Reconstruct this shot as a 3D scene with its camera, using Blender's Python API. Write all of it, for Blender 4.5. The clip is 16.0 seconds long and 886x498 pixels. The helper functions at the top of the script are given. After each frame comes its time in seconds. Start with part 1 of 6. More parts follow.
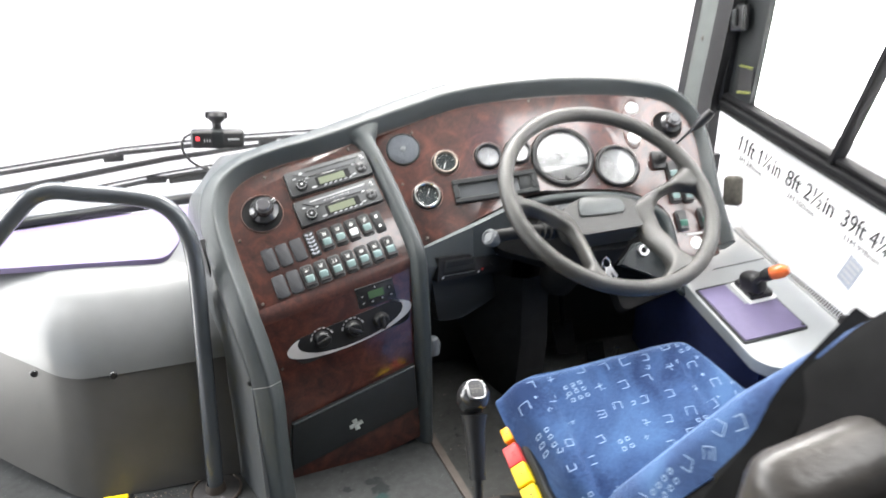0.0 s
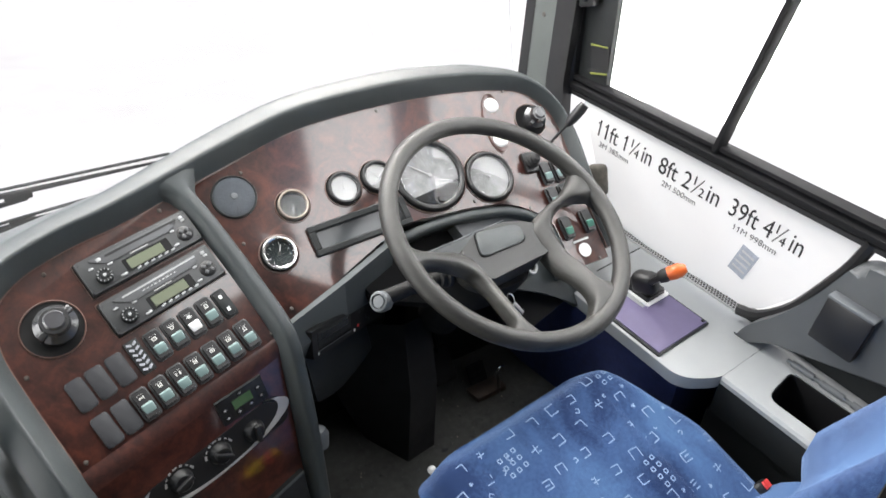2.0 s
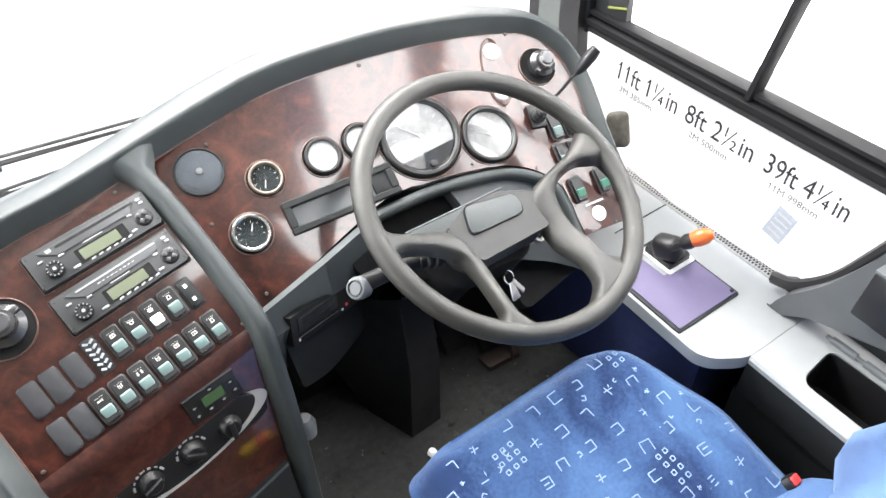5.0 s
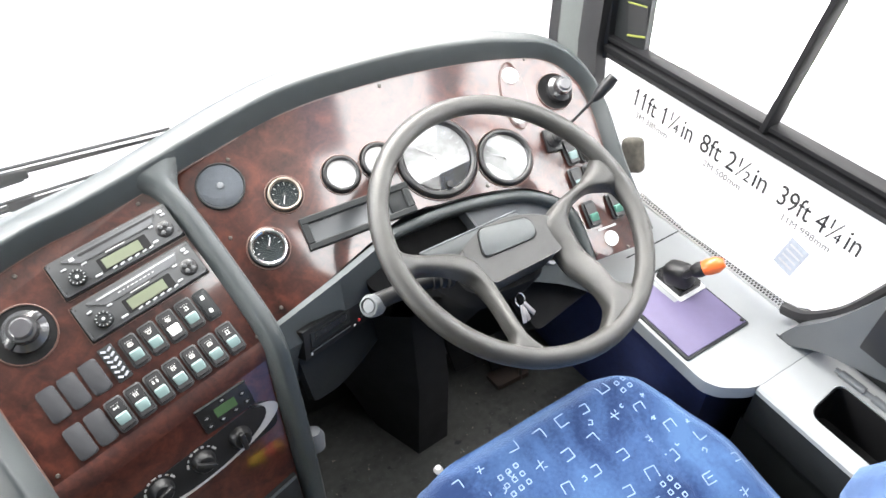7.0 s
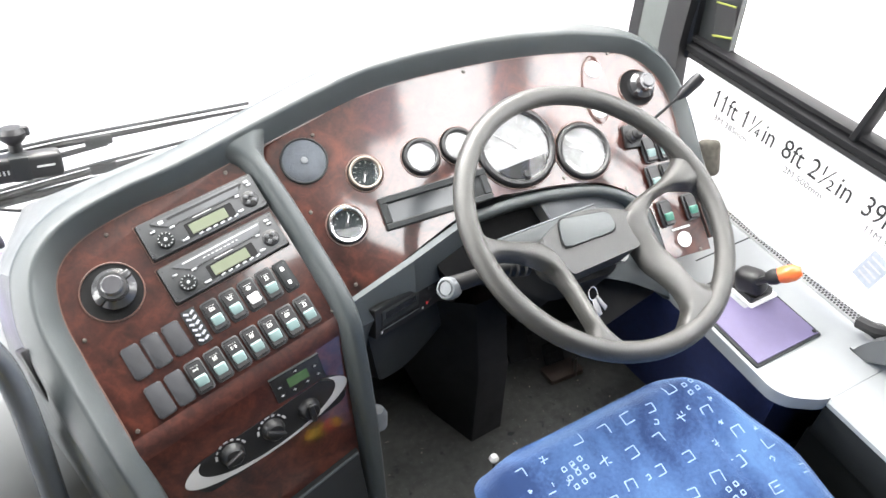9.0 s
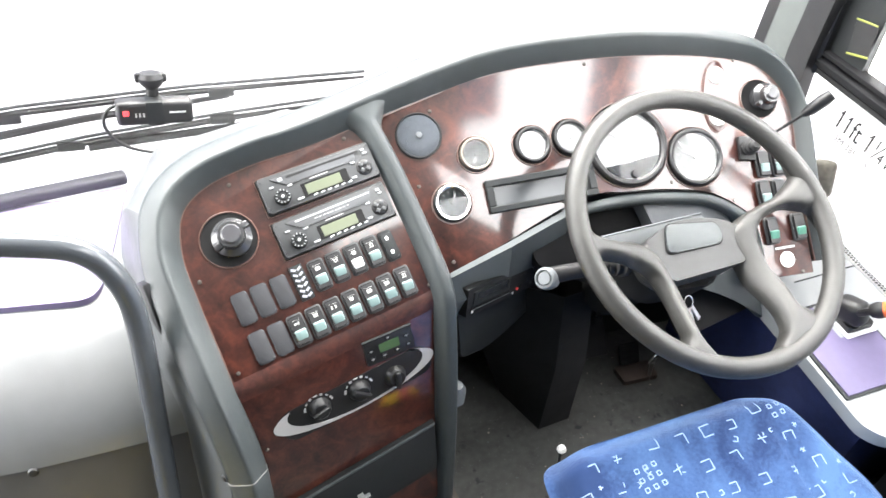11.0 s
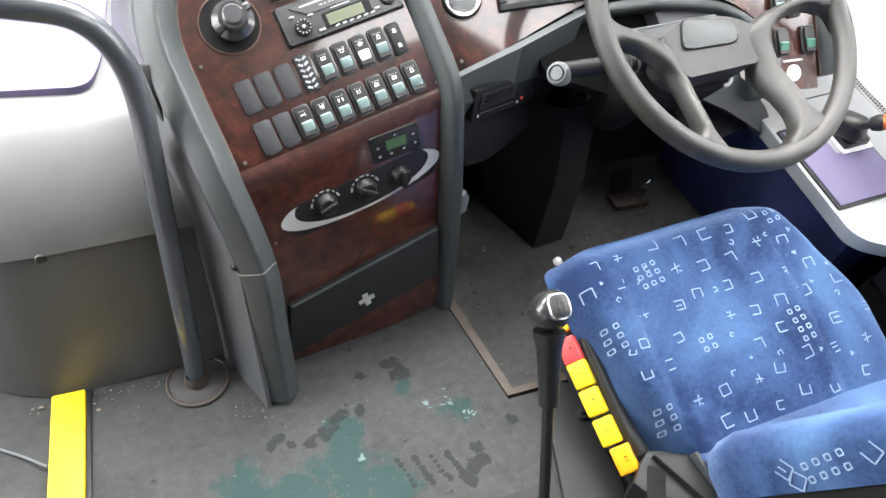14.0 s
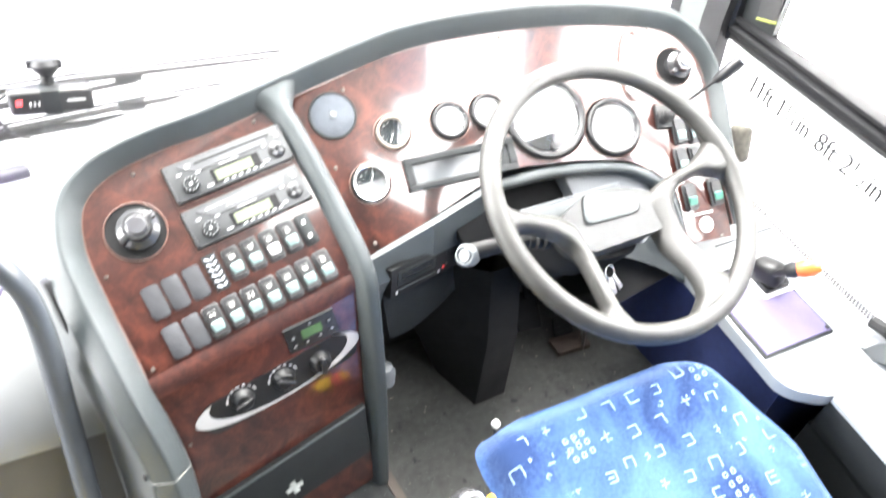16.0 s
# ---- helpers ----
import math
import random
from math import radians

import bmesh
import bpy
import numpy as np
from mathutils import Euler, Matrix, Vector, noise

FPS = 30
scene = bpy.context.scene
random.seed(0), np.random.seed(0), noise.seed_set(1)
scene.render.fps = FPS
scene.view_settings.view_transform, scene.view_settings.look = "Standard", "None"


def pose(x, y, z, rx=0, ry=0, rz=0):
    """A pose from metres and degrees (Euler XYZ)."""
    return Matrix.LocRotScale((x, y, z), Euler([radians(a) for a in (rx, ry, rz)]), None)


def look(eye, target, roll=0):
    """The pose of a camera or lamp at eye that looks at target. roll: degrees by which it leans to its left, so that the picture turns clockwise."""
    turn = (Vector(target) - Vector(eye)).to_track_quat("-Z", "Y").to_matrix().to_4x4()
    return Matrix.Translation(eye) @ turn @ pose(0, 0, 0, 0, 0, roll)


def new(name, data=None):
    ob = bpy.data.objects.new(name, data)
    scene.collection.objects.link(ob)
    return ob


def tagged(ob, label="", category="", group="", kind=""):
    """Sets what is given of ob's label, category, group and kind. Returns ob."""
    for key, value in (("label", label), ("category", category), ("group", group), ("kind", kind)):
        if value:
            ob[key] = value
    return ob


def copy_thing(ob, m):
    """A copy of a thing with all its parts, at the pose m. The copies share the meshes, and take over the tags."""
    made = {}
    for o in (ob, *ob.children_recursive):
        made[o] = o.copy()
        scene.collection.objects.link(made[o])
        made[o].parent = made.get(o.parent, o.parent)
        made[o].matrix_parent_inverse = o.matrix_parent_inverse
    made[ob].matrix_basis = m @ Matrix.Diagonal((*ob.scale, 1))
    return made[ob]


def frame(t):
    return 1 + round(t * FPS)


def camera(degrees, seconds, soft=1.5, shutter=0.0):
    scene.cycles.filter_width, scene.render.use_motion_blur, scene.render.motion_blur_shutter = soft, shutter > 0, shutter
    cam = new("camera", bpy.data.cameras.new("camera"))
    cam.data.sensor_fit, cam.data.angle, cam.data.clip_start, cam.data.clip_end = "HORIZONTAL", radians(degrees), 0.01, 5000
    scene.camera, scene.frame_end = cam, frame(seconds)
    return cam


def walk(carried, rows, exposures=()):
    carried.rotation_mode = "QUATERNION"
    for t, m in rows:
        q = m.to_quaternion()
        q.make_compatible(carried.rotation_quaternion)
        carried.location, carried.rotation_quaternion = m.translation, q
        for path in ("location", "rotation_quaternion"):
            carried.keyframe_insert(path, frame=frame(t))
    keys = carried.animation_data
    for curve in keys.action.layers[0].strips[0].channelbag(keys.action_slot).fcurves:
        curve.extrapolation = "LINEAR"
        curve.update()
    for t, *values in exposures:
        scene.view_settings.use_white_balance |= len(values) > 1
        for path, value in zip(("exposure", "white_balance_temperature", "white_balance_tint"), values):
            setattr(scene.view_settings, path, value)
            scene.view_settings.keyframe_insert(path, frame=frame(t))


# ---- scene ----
cam = camera(64.9, 16.0, shutter=0.35)
PATH = [
    (0, (0.088, -0.111, 1.024), (0.521, 1.671, 0.224), -0.6),
    (0.2, (0.006, 0.01, 1.025), (0.516, 1.717, 0.116), 0.0),
    (0.5, (-0.056, 0.138, 1.039), (0.559, 1.751, 0.03), 1.0),
    (0.7, (-0.033, 0.167, 1.064), (0.669, 1.753, 0.067), -1.5),
    (1, (0.037, 0.178, 1.107), (0.784, 1.782, 0.175), -5.2),
    (1.2, (0.063, 0.192, 1.125), (0.839, 1.821, 0.262), -5.0),
    (1.5, (0.072, 0.233, 1.134), (0.893, 1.845, 0.281), -4.8),
    (1.7, (0.058, 0.268, 1.117), (0.945, 1.831, 0.24), -3.2),
    (2, (0.032, 0.297, 1.085), (1.036, 1.744, 0.137), -0.9),
    (2.5, (0.106, 0.297, 1.126), (0.889, 1.827, 0.104), -0.3),
    (3, (0.219, 0.345, 1.131), (0.792, 1.944, 0.075), -3.6),
    (3.5, (0.183, 0.387, 1.101), (0.846, 1.898, -0.03), -4.2),
    (4, (0.166, 0.382, 1.082), (0.949, 1.839, -0.042), -4.8),
    (4.2, (0.174, 0.381, 1.079), (0.985, 1.817, -0.053), -4.5),
    (6.3, (0.208, 0.344, 1.114), (1.032, 1.8, 0.018), -5.2),
    (6.5, (0.198, 0.353, 1.11), (1.019, 1.818, 0.024), -4.5),
    (7, (0.196, 0.363, 1.112), (0.995, 1.831, 0.012), -3.4),
    (7.5, (0.185, 0.369, 1.111), (0.951, 1.847, 0.004), -2.8),
    (8, (0.165, 0.375, 1.11), (0.903, 1.861, -0.006), -2.3),
    (8.2, (0.157, 0.377, 1.098), (0.899, 1.872, -0.004), -2.0),
    (10.5, (0.074, 0.403, 1.114), (0.687, 1.93, -0.023), 1.6),
    (11, (0.064, 0.402, 1.117), (0.606, 1.94, -0.041), 2.7),
    (11.5, (0.051, 0.401, 1.111), (0.518, 1.944, -0.072), 3.5),
    (12, (0.017, 0.404, 1.102), (0.442, 1.932, -0.116), 4.3),
    (12.5, (-0.004, 0.397, 1.083), (0.432, 1.878, -0.189), 4.5),
    (13, (-0.015, 0.38, 1.054), (0.489, 1.788, -0.274), 5.3),
    (13.5, (-0.002, 0.363, 1.027), (0.542, 1.687, -0.37), 5.7),
    (14, (-0.008, 0.349, 1.013), (0.556, 1.643, -0.405), 6.2),
    (14.5, (-0.017, 0.343, 1.004), (0.542, 1.655, -0.398), 5.9),
    (15, (-0.004, 0.333, 1.011), (0.585, 1.603, -0.418), 6.6),
    (15.5, (0.031, 0.356, 1.046), (0.663, 1.675, -0.319), 6.9),
    (15.8, (0.077, 0.38, 1.083), (0.722, 1.786, -0.185), 4.5),
    (16, (0.115, 0.397, 1.111), (0.776, 1.853, -0.09), 2.9),
]
EXPOSURES = [(0, 0.85), (0.3, 1.6), (0.5, 1.75), (1, 1.6), (1.2, 0.85), (1.5, 0.6), (2, 0.25), (2.5, 0.9), (3, 0.9), (3.5, 0.8), (4, 1.1), (4.2, 1.05), (6.3, 0.95), (6.5, 0.9), (7, 1.1), (7.5, 1.25), (8, 1.1), (10.5, 1.42), (11, 1.43), (11.5, 1.68), (12, 1.9), (12.5, 2.07), (13, 2.45), (13.5, 1.12), (14, 0.97), (14.5, 0.92), (15, 0.92), (15.5, 0.6), (15.7, 1.0), (16, 2.36)]
walk(cam, [(t, look(eye, target, roll)) for t, eye, target, roll in PATH], EXPOSURES)
# ---------------------------------------------------------------- world, sun, exposure
world = bpy.data.worlds.new("overcast_sky")
scene.world = world
world.use_nodes = True
wn, wl = world.node_tree.nodes, world.node_tree.links
sky = wn.new("ShaderNodeTexSky")
sky.sky_type, sky.sun_disc = "NISHITA", False
sky.sun_elevation, sky.sun_rotation = radians(52), radians(35)
sky.air_density, sky.dust_density = 1.0, 4.0
wl.new(sky.outputs[0], wn["Background"].inputs[0])
wn["Background"].inputs[1].default_value = 0.15
sun = new("sun", bpy.data.lights.new("sun", "SUN"))
sun.data.energy, sun.data.angle, sun.data.color = 2.0, radians(25), (1.0, 0.97, 0.93)
sun.matrix_world = look((3, 6, 8), (0.3, 0.8, 0.3))


def area_lamp(name, size, size_y, watts, eye, target):
    """An area lamp: sky light in a window or door, or added fill."""
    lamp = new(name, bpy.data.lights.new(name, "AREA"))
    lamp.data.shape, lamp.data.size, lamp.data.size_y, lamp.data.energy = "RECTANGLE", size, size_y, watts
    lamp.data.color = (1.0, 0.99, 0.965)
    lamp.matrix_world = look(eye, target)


# Unseen lamps added under the ceiling, for the gloss on the instrument panel.
area_lamp("roof_fill_front", 0.36, 0.4, 2.2, (1.03, 0.77, 1.84), (1.03, 0.77, 0))
area_lamp("roof_fill_middle", 0.5, 0.37, 2.7, (0.96, 0.385, 1.84), (0.96, 0.385, 0))
area_lamp("roof_fill_rear", 0.7, 0.44, 4.5, (0.86, -0.02, 1.84), (0.86, -0.02, 0))
area_lamp("windscreen_daylight", 2.2, 0.5, 42, (0.0, 1.6, 1.5), (0.0, 0.8, 0.5))
area_lamp("window_daylight", 1.0, 0.95, 13, (1.25, 0.94, 1.1), (0.2, 0.94, 1.1))
area_lamp("door_daylight", 0.8, 1.4, 20, (-1.24, 1.35, 0.75), (0.0, 1.35, 0.75))

# ---------------------------------------------------------------- materials


def material(name, base, rough=0.5, metal=0.0, vary=0.12, scale=40.0, bump=0.0, bump_scale=400.0, coat=0.0, spec=0.5):
    """A principled surface with a coarse and a fine variation of colour and a fine relief."""
    m = bpy.data.materials.new(name)
    m.use_nodes = True
    n, l = m.node_tree.nodes, m.node_tree.links
    b = n["Principled BSDF"]
    b.inputs["Roughness"].default_value = rough
    b.inputs["Metallic"].default_value = metal
    b.inputs["Coat Weight"].default_value = coat
    b.inputs["Coat Roughness"].default_value = 0.06
    b.inputs["Specular IOR Level"].default_value = spec
    tc = n.new("ShaderNodeTexCoord")
    big, fine = n.new("ShaderNodeTexNoise"), n.new("ShaderNodeTexNoise")
    big.inputs["Scale"].default_value, fine.inputs["Scale"].default_value = scale * 0.15, scale
    big.inputs["Detail"].default_value, fine.inputs["Detail"].default_value = 3, 5
    l.new(tc.outputs["Object"], big.inputs["Vector"])
    l.new(tc.outputs["Object"], fine.inputs["Vector"])
    add = n.new("ShaderNodeMath")
    add.operation = "ADD"
    l.new(big.outputs["Fac"], add.inputs[0])
    l.new(fine.outputs["Fac"], add.inputs[1])
    ramp = n.new("ShaderNodeMapRange")
    ramp.inputs["From Min"].default_value, ramp.inputs["From Max"].default_value = 0.6, 1.4
    ramp.inputs["To Min"].default_value, ramp.inputs["To Max"].default_value = 1 - vary, 1 + vary
    l.new(add.outputs[0], ramp.inputs["Value"])
    mul = n.new("ShaderNodeMix")
    mul.data_type, mul.blend_type = "RGBA", "MULTIPLY"
    mul.inputs["Factor"].default_value = 1.0
    mul.inputs["A"].default_value = (*base, 1)
    l.new(ramp.outputs[0], mul.inputs["B"])
    l.new(mul.outputs["Result"], b.inputs["Base Color"])
    if bump:
        tex = n.new("ShaderNodeTexNoise")
        tex.inputs["Scale"].default_value, tex.inputs["Detail"].default_value = bump_scale, 4
        l.new(tc.outputs["Object"], tex.inputs["Vector"])
        bp = n.new("ShaderNodeBump")
        bp.inputs["Strength"].default_value, bp.inputs["Distance"].default_value = bump, 0.002
        l.new(tex.outputs["Fac"], bp.inputs["Height"])
        l.new(bp.outputs["Normal"], b.inputs["Normal"])
    return m


def burr_wood(name="burr_veneer", coat=1.0, rough=0.3):
    """Lacquered reddish burr veneer: swirling figure under a clear glossy coat."""
    m = material(name, (0.1, 0.03, 0.02), rough, coat=coat, spec=0.4)
    n, l = m.node_tree.nodes, m.node_tree.links
    b = n["Principled BSDF"]
    b.inputs["Coat Roughness"].default_value = 0.09
    b.inputs["Coat IOR"].default_value = 1.65
    tc = n.new("ShaderNodeTexCoord")
    warp, fine = n.new("ShaderNodeTexNoise"), n.new("ShaderNodeTexNoise")
    warp.inputs["Scale"].default_value, warp.inputs["Detail"].default_value, warp.inputs["Distortion"].default_value = 14, 6, 2.2
    fine.inputs["Scale"].default_value, fine.inputs["Detail"].default_value, fine.inputs["Distortion"].default_value = 95, 7, 1.2
    l.new(tc.outputs["Object"], warp.inputs["Vector"])
    l.new(tc.outputs["Object"], fine.inputs["Vector"])
    mixed = n.new("ShaderNodeMath")
    mixed.operation = "MULTIPLY_ADD"
    mixed.inputs[1].default_value = 0.45
    l.new(fine.outputs["Fac"], mixed.inputs[0])
    l.new(warp.outputs["Fac"], mixed.inputs[2])
    ramp = n.new("ShaderNodeValToRGB")
    e = ramp.color_ramp.elements
    e[0].position, e[0].color = 0.46, (0.01, 0.004, 0.0038, 1)
    e[1].position, e[1].color = 0.98, (0.085, 0.025, 0.016, 1)
    mid = e.new(0.71)
    mid.color = (0.042, 0.0125, 0.009, 1)
    l.new(mixed.outputs[0], ramp.inputs["Fac"])
    l.new(ramp.outputs["Color"], b.inputs["Base Color"])
    return m


def floor_vinyl(name="safety_vinyl", base=(0.034, 0.036, 0.036)):
    """Grey safety flooring with sparkle, scuffs and patches of turquoise wear."""
    m = material(name, base, 0.68, vary=0.35, scale=60, bump=0.25, bump_scale=700, spec=0.3)
    n, l = m.node_tree.nodes, m.node_tree.links
    b = n["Principled BSDF"]
    src = b.inputs["Base Color"].links[0].from_socket
    tc = n.new("ShaderNodeTexCoord")
    patch, sparkle, scuff = n.new("ShaderNodeTexNoise"), n.new("ShaderNodeTexVoronoi"), n.new("ShaderNodeTexNoise")
    patch.inputs["Scale"].default_value, patch.inputs["Detail"].default_value, patch.inputs["Roughness"].default_value = 11, 12, 0.72
    scuff.inputs["Scale"].default_value, scuff.inputs["Detail"].default_value, scuff.inputs["Roughness"].default_value = 16, 10, 0.65
    sparkle.inputs["Scale"].default_value = 170
    for t in (patch, sparkle, scuff):
        l.new(tc.outputs["Object"], t.inputs["Vector"])

    def stage(fac_socket, lo, hi, colour, before, top=1.0):
        r = n.new("ShaderNodeMapRange")
        r.inputs["From Min"].default_value, r.inputs["From Max"].default_value = lo, hi
        r.inputs["To Max"].default_value = top
        l.new(fac_socket, r.inputs["Value"])
        x = n.new("ShaderNodeMix")
        x.data_type = "RGBA"
        x.inputs["B"].default_value = (*colour, 1)
        l.new(r.outputs[0], x.inputs["Factor"])
        l.new(before, x.inputs["A"])
        return x.outputs["Result"]

    def spots(places):
        """1 in the middle of the nearest of some round places, 0 from their edges on."""
        best = None
        for x, y, r in places:
            d = n.new("ShaderNodeVectorMath")
            d.operation = "DISTANCE"
            d.inputs[1].default_value = (x, y, 0.0)
            l.new(tc.outputs["Object"], d.inputs[0])
            near = n.new("ShaderNodeMapRange")
            near.inputs["From Max"].default_value = r
            near.inputs["To Min"].default_value, near.inputs["To Max"].default_value = 1.0, 0.0
            l.new(d.outputs["Value"], near.inputs["Value"])
            if best is None:
                best = near.outputs[0]
            else:
                top = n.new("ShaderNodeMath")
                top.operation = "MAXIMUM"
                l.new(best, top.inputs[0])
                l.new(near.outputs[0], top.inputs[1])
                best = top.outputs[0]
        return best

    def broken(places, tex, gain):
        """The places with their edges broken up by a noise."""
        m_ = n.new("ShaderNodeMath")
        m_.operation = "MULTIPLY_ADD"
        m_.inputs[1].default_value = gain
        l.new(tex.outputs["Fac"], m_.inputs[0])
        l.new(spots(places), m_.inputs[2])
        return m_.outputs[0]

    c = stage(scuff.outputs["Fac"], 0.56, 0.68, (0.014, 0.015, 0.015), src, 0.6)
    # turquoise wear where feet turn beside the driver's step
    worn = ((0.1, 0.92, 0.075), (0.09, 0.85, 0.12), (0.15, 0.83, 0.09), (-0.05, 0.885, 0.075), (0.3, 0.905, 0.06), (0.222, 0.975, 0.04), (0.02, 0.83, 0.09))
    c = stage(broken(worn, patch, 3.0), 1.93, 2.2, (0.004, 0.033, 0.031), c, 0.82)
    # dark damp foot marks: heels, a curved sole, and the treads of a shoe
    marks = n.new("ShaderNodeTexNoise")
    marks.inputs["Scale"].default_value, marks.inputs["Detail"].default_value, marks.inputs["Distortion"].default_value = 45, 6, 0.4
    l.new(tc.outputs["Object"], marks.inputs["Vector"])
    soles = [(0.215, 1.03, 0.022), (0.222, 1.012, 0.022), (0.23, 0.998, 0.02), (0.21, 1.008, 0.016), (0.159, 1.017, 0.016), (0.05, 0.918, 0.02), (0.07, 0.932, 0.022), (0.09, 0.945, 0.022), (0.112, 0.955, 0.022), (0.136, 0.955, 0.02),
             (0.3, 0.835, 0.022), (0.298, 0.815, 0.024), (0.285, 0.802, 0.02), (0.27, 0.79, 0.02), (0.375, 0.865, 0.02), (-0.01, 0.93, 0.013), (0.005, 0.94, 0.013), (0.02, 0.925, 0.012)]
    soles += [(0.172 + 0.027 * i + 0.003 * j, 0.85 - 0.009 * j - 0.004 * i, 0.0075 + 0.0015 * ((i + j) % 2)) for i in range(4) for j in range(6)]
    soles += [(0.42 + 0.02 * i, 1.07 - 0.018 * j, 0.012) for i in range(3) for j in range(3)]
    c = stage(broken(soles, marks, 2.2), 1.45, 1.62, (0.005, 0.008, 0.008), c, 0.85)
    # pale splashes and droplets
    splash = n.new("ShaderNodeTexNoise")
    splash.inputs["Scale"].default_value, splash.inputs["Detail"].default_value, splash.inputs["Distortion"].default_value = 60, 8, 1.5
    l.new(tc.outputs["Object"], splash.inputs["Vector"])
    c = stage(broken(((0.285, 0.93, 0.022), (0.287, 0.955, 0.01), (0.25, 0.935, 0.018), (0.12, 0.87, 0.018), (0.31, 0.9, 0.02)), splash, 3.0), 2.15, 2.4, (0.14, 0.2, 0.2), c, 0.7)
    c = stage(sparkle.outputs["Distance"], 0.1, 0.05, (0.3, 0.32, 0.32), c, 0.6)
    l.new(c, b.inputs["Base Color"])
    return m


def moquette():
    """Blue seat plush whose brushed pile shades it in soft light and dark streaks."""
    m = material("blue_moquette", (0.04, 0.08, 0.24), 0.85, vary=0.3, scale=26, bump=0.6, bump_scale=900, spec=0.2)
    n, l = m.node_tree.nodes, m.node_tree.links
    b = n["Principled BSDF"]
    tc, mp = n.new("ShaderNodeTexCoord"), n.new("ShaderNodeMapping")
    mp.inputs["Rotation"].default_value, mp.inputs["Scale"].default_value = (0, 0, 0.35), (1.0, 0.7, 0.8)
    pile, fluff = n.new("ShaderNodeTexNoise"), n.new("ShaderNodeTexNoise")
    pile.inputs["Scale"].default_value, pile.inputs["Detail"].default_value, pile.inputs["Distortion"].default_value = 7, 4, 0.9
    fluff.inputs["Scale"].default_value, fluff.inputs["Detail"].default_value = 160, 4
    l.new(tc.outputs["Object"], mp.inputs["Vector"])
    l.new(mp.outputs["Vector"], pile.inputs["Vector"])
    l.new(tc.outputs["Object"], fluff.inputs["Vector"])
    add = n.new("ShaderNodeMath")
    add.operation = "MULTIPLY_ADD"
    add.inputs[1].default_value = 0.22
    l.new(fluff.outputs["Fac"], add.inputs[0])
    l.new(pile.outputs["Fac"], add.inputs[2])
    ramp = n.new("ShaderNodeValToRGB")
    e = ramp.color_ramp.elements
    e[0].position, e[0].color = 0.46, (0.012, 0.029, 0.09, 1)
    e[1].position, e[1].color = 0.8, (0.062, 0.128, 0.262, 1)
    mid = e.new(0.6)
    mid.color = (0.033, 0.071, 0.17, 1)
    l.new(add.outputs[0], ramp.inputs["Fac"])
    l.new(ramp.outputs["Color"], b.inputs["Base Color"])
    b.inputs["Sheen Weight"].default_value = 0.5
    b.inputs["Sheen Roughness"].default_value = 0.4
    b.inputs["Sheen Tint"].default_value = (0.45, 0.62, 0.95, 1)
    return m


def glow(name, colour, strength):
    m = bpy.data.materials.new(name)
    m.use_nodes = True
    b = m.node_tree.nodes["Principled BSDF"]
    b.inputs["Base Color"].default_value = (*colour, 1)
    b.inputs["Emission Color"].default_value = (*colour, 1)
    b.inputs["Emission Strength"].default_value = strength
    return m


def clear_glass(name, tint=(1, 1, 1)):
    m = bpy.data.materials.new(name)
    m.use_nodes = True
    b = m.node_tree.nodes["Principled BSDF"]
    b.inputs["Base Color"].default_value = (*tint, 1)
    b.inputs["Roughness"].default_value = 0.02
    b.inputs["Transmission Weight"].default_value = 1.0
    b.inputs["IOR"].default_value = 1.45
    return m


WOOD = burr_wood()
# Same veneer with less gloss, to keep a bright line off the bend.
DULLWOOD = burr_wood("dull_burr_veneer", 0.12, 0.5)
FLOOR = floor_vinyl()
# The floor's vinyl, coloured lighter because little light reaches the footwell.
WELL = floor_vinyl("lightened_footwell_vinyl", (0.043, 0.044, 0.042))
PLUSH = moquette()
GREY = material("grey_dash_plastic", (0.04, 0.047, 0.049), 0.36, vary=0.12, scale=30, bump=0.3, bump_scale=900)
SIDE = material("grey_side_plastic", (0.12, 0.13, 0.14), 0.42, vary=0.1, scale=25, bump=0.2, bump_scale=800)
DARK = material("dark_grey_plastic", (0.017, 0.019, 0.02), 0.48, vary=0.12, scale=30, bump=0.2, bump_scale=900, spec=0.28)
BLACK = material("black_plastic", (0.012, 0.012, 0.013), 0.4, vary=0.15, scale=40)
RUBBER = material("black_rubber", (0.015, 0.015, 0.016), 0.7, vary=0.2, scale=50, bump=0.2)
LEATHER = material("grey_wheel_grip", (0.029, 0.0287, 0.0265), 0.36, vary=0.32, scale=35, bump=0.35, bump_scale=1100)
HUB = material("dark_wheel_centre", (0.022, 0.0225, 0.0217), 0.4, vary=0.15, scale=35, bump=0.35, bump_scale=1100)
# Pale rings and beads that paint the highlight on cut veneer edges.
EDGEGLINT = material("veneer_edge_glint", (0.11, 0.062, 0.05), 0.3, vary=0.15, coat=0.5)
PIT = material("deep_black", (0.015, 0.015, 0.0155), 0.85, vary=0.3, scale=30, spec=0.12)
FASCIA = material("matt_grey_fascia", (0.055, 0.063, 0.067), 0.55, vary=0.1, scale=30, bump=0.3, bump_scale=900, spec=0.35)
STALK = material("black_stalk_plastic", (0.012, 0.012, 0.013), 0.5, vary=0.15, scale=40, spec=0.25)
FLANK = material("pale_console_flank", (0.085, 0.09, 0.094), 0.38, vary=0.08, scale=25, bump=0.2, bump_scale=800)
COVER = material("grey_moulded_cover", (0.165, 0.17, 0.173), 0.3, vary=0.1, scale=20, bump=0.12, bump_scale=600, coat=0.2)
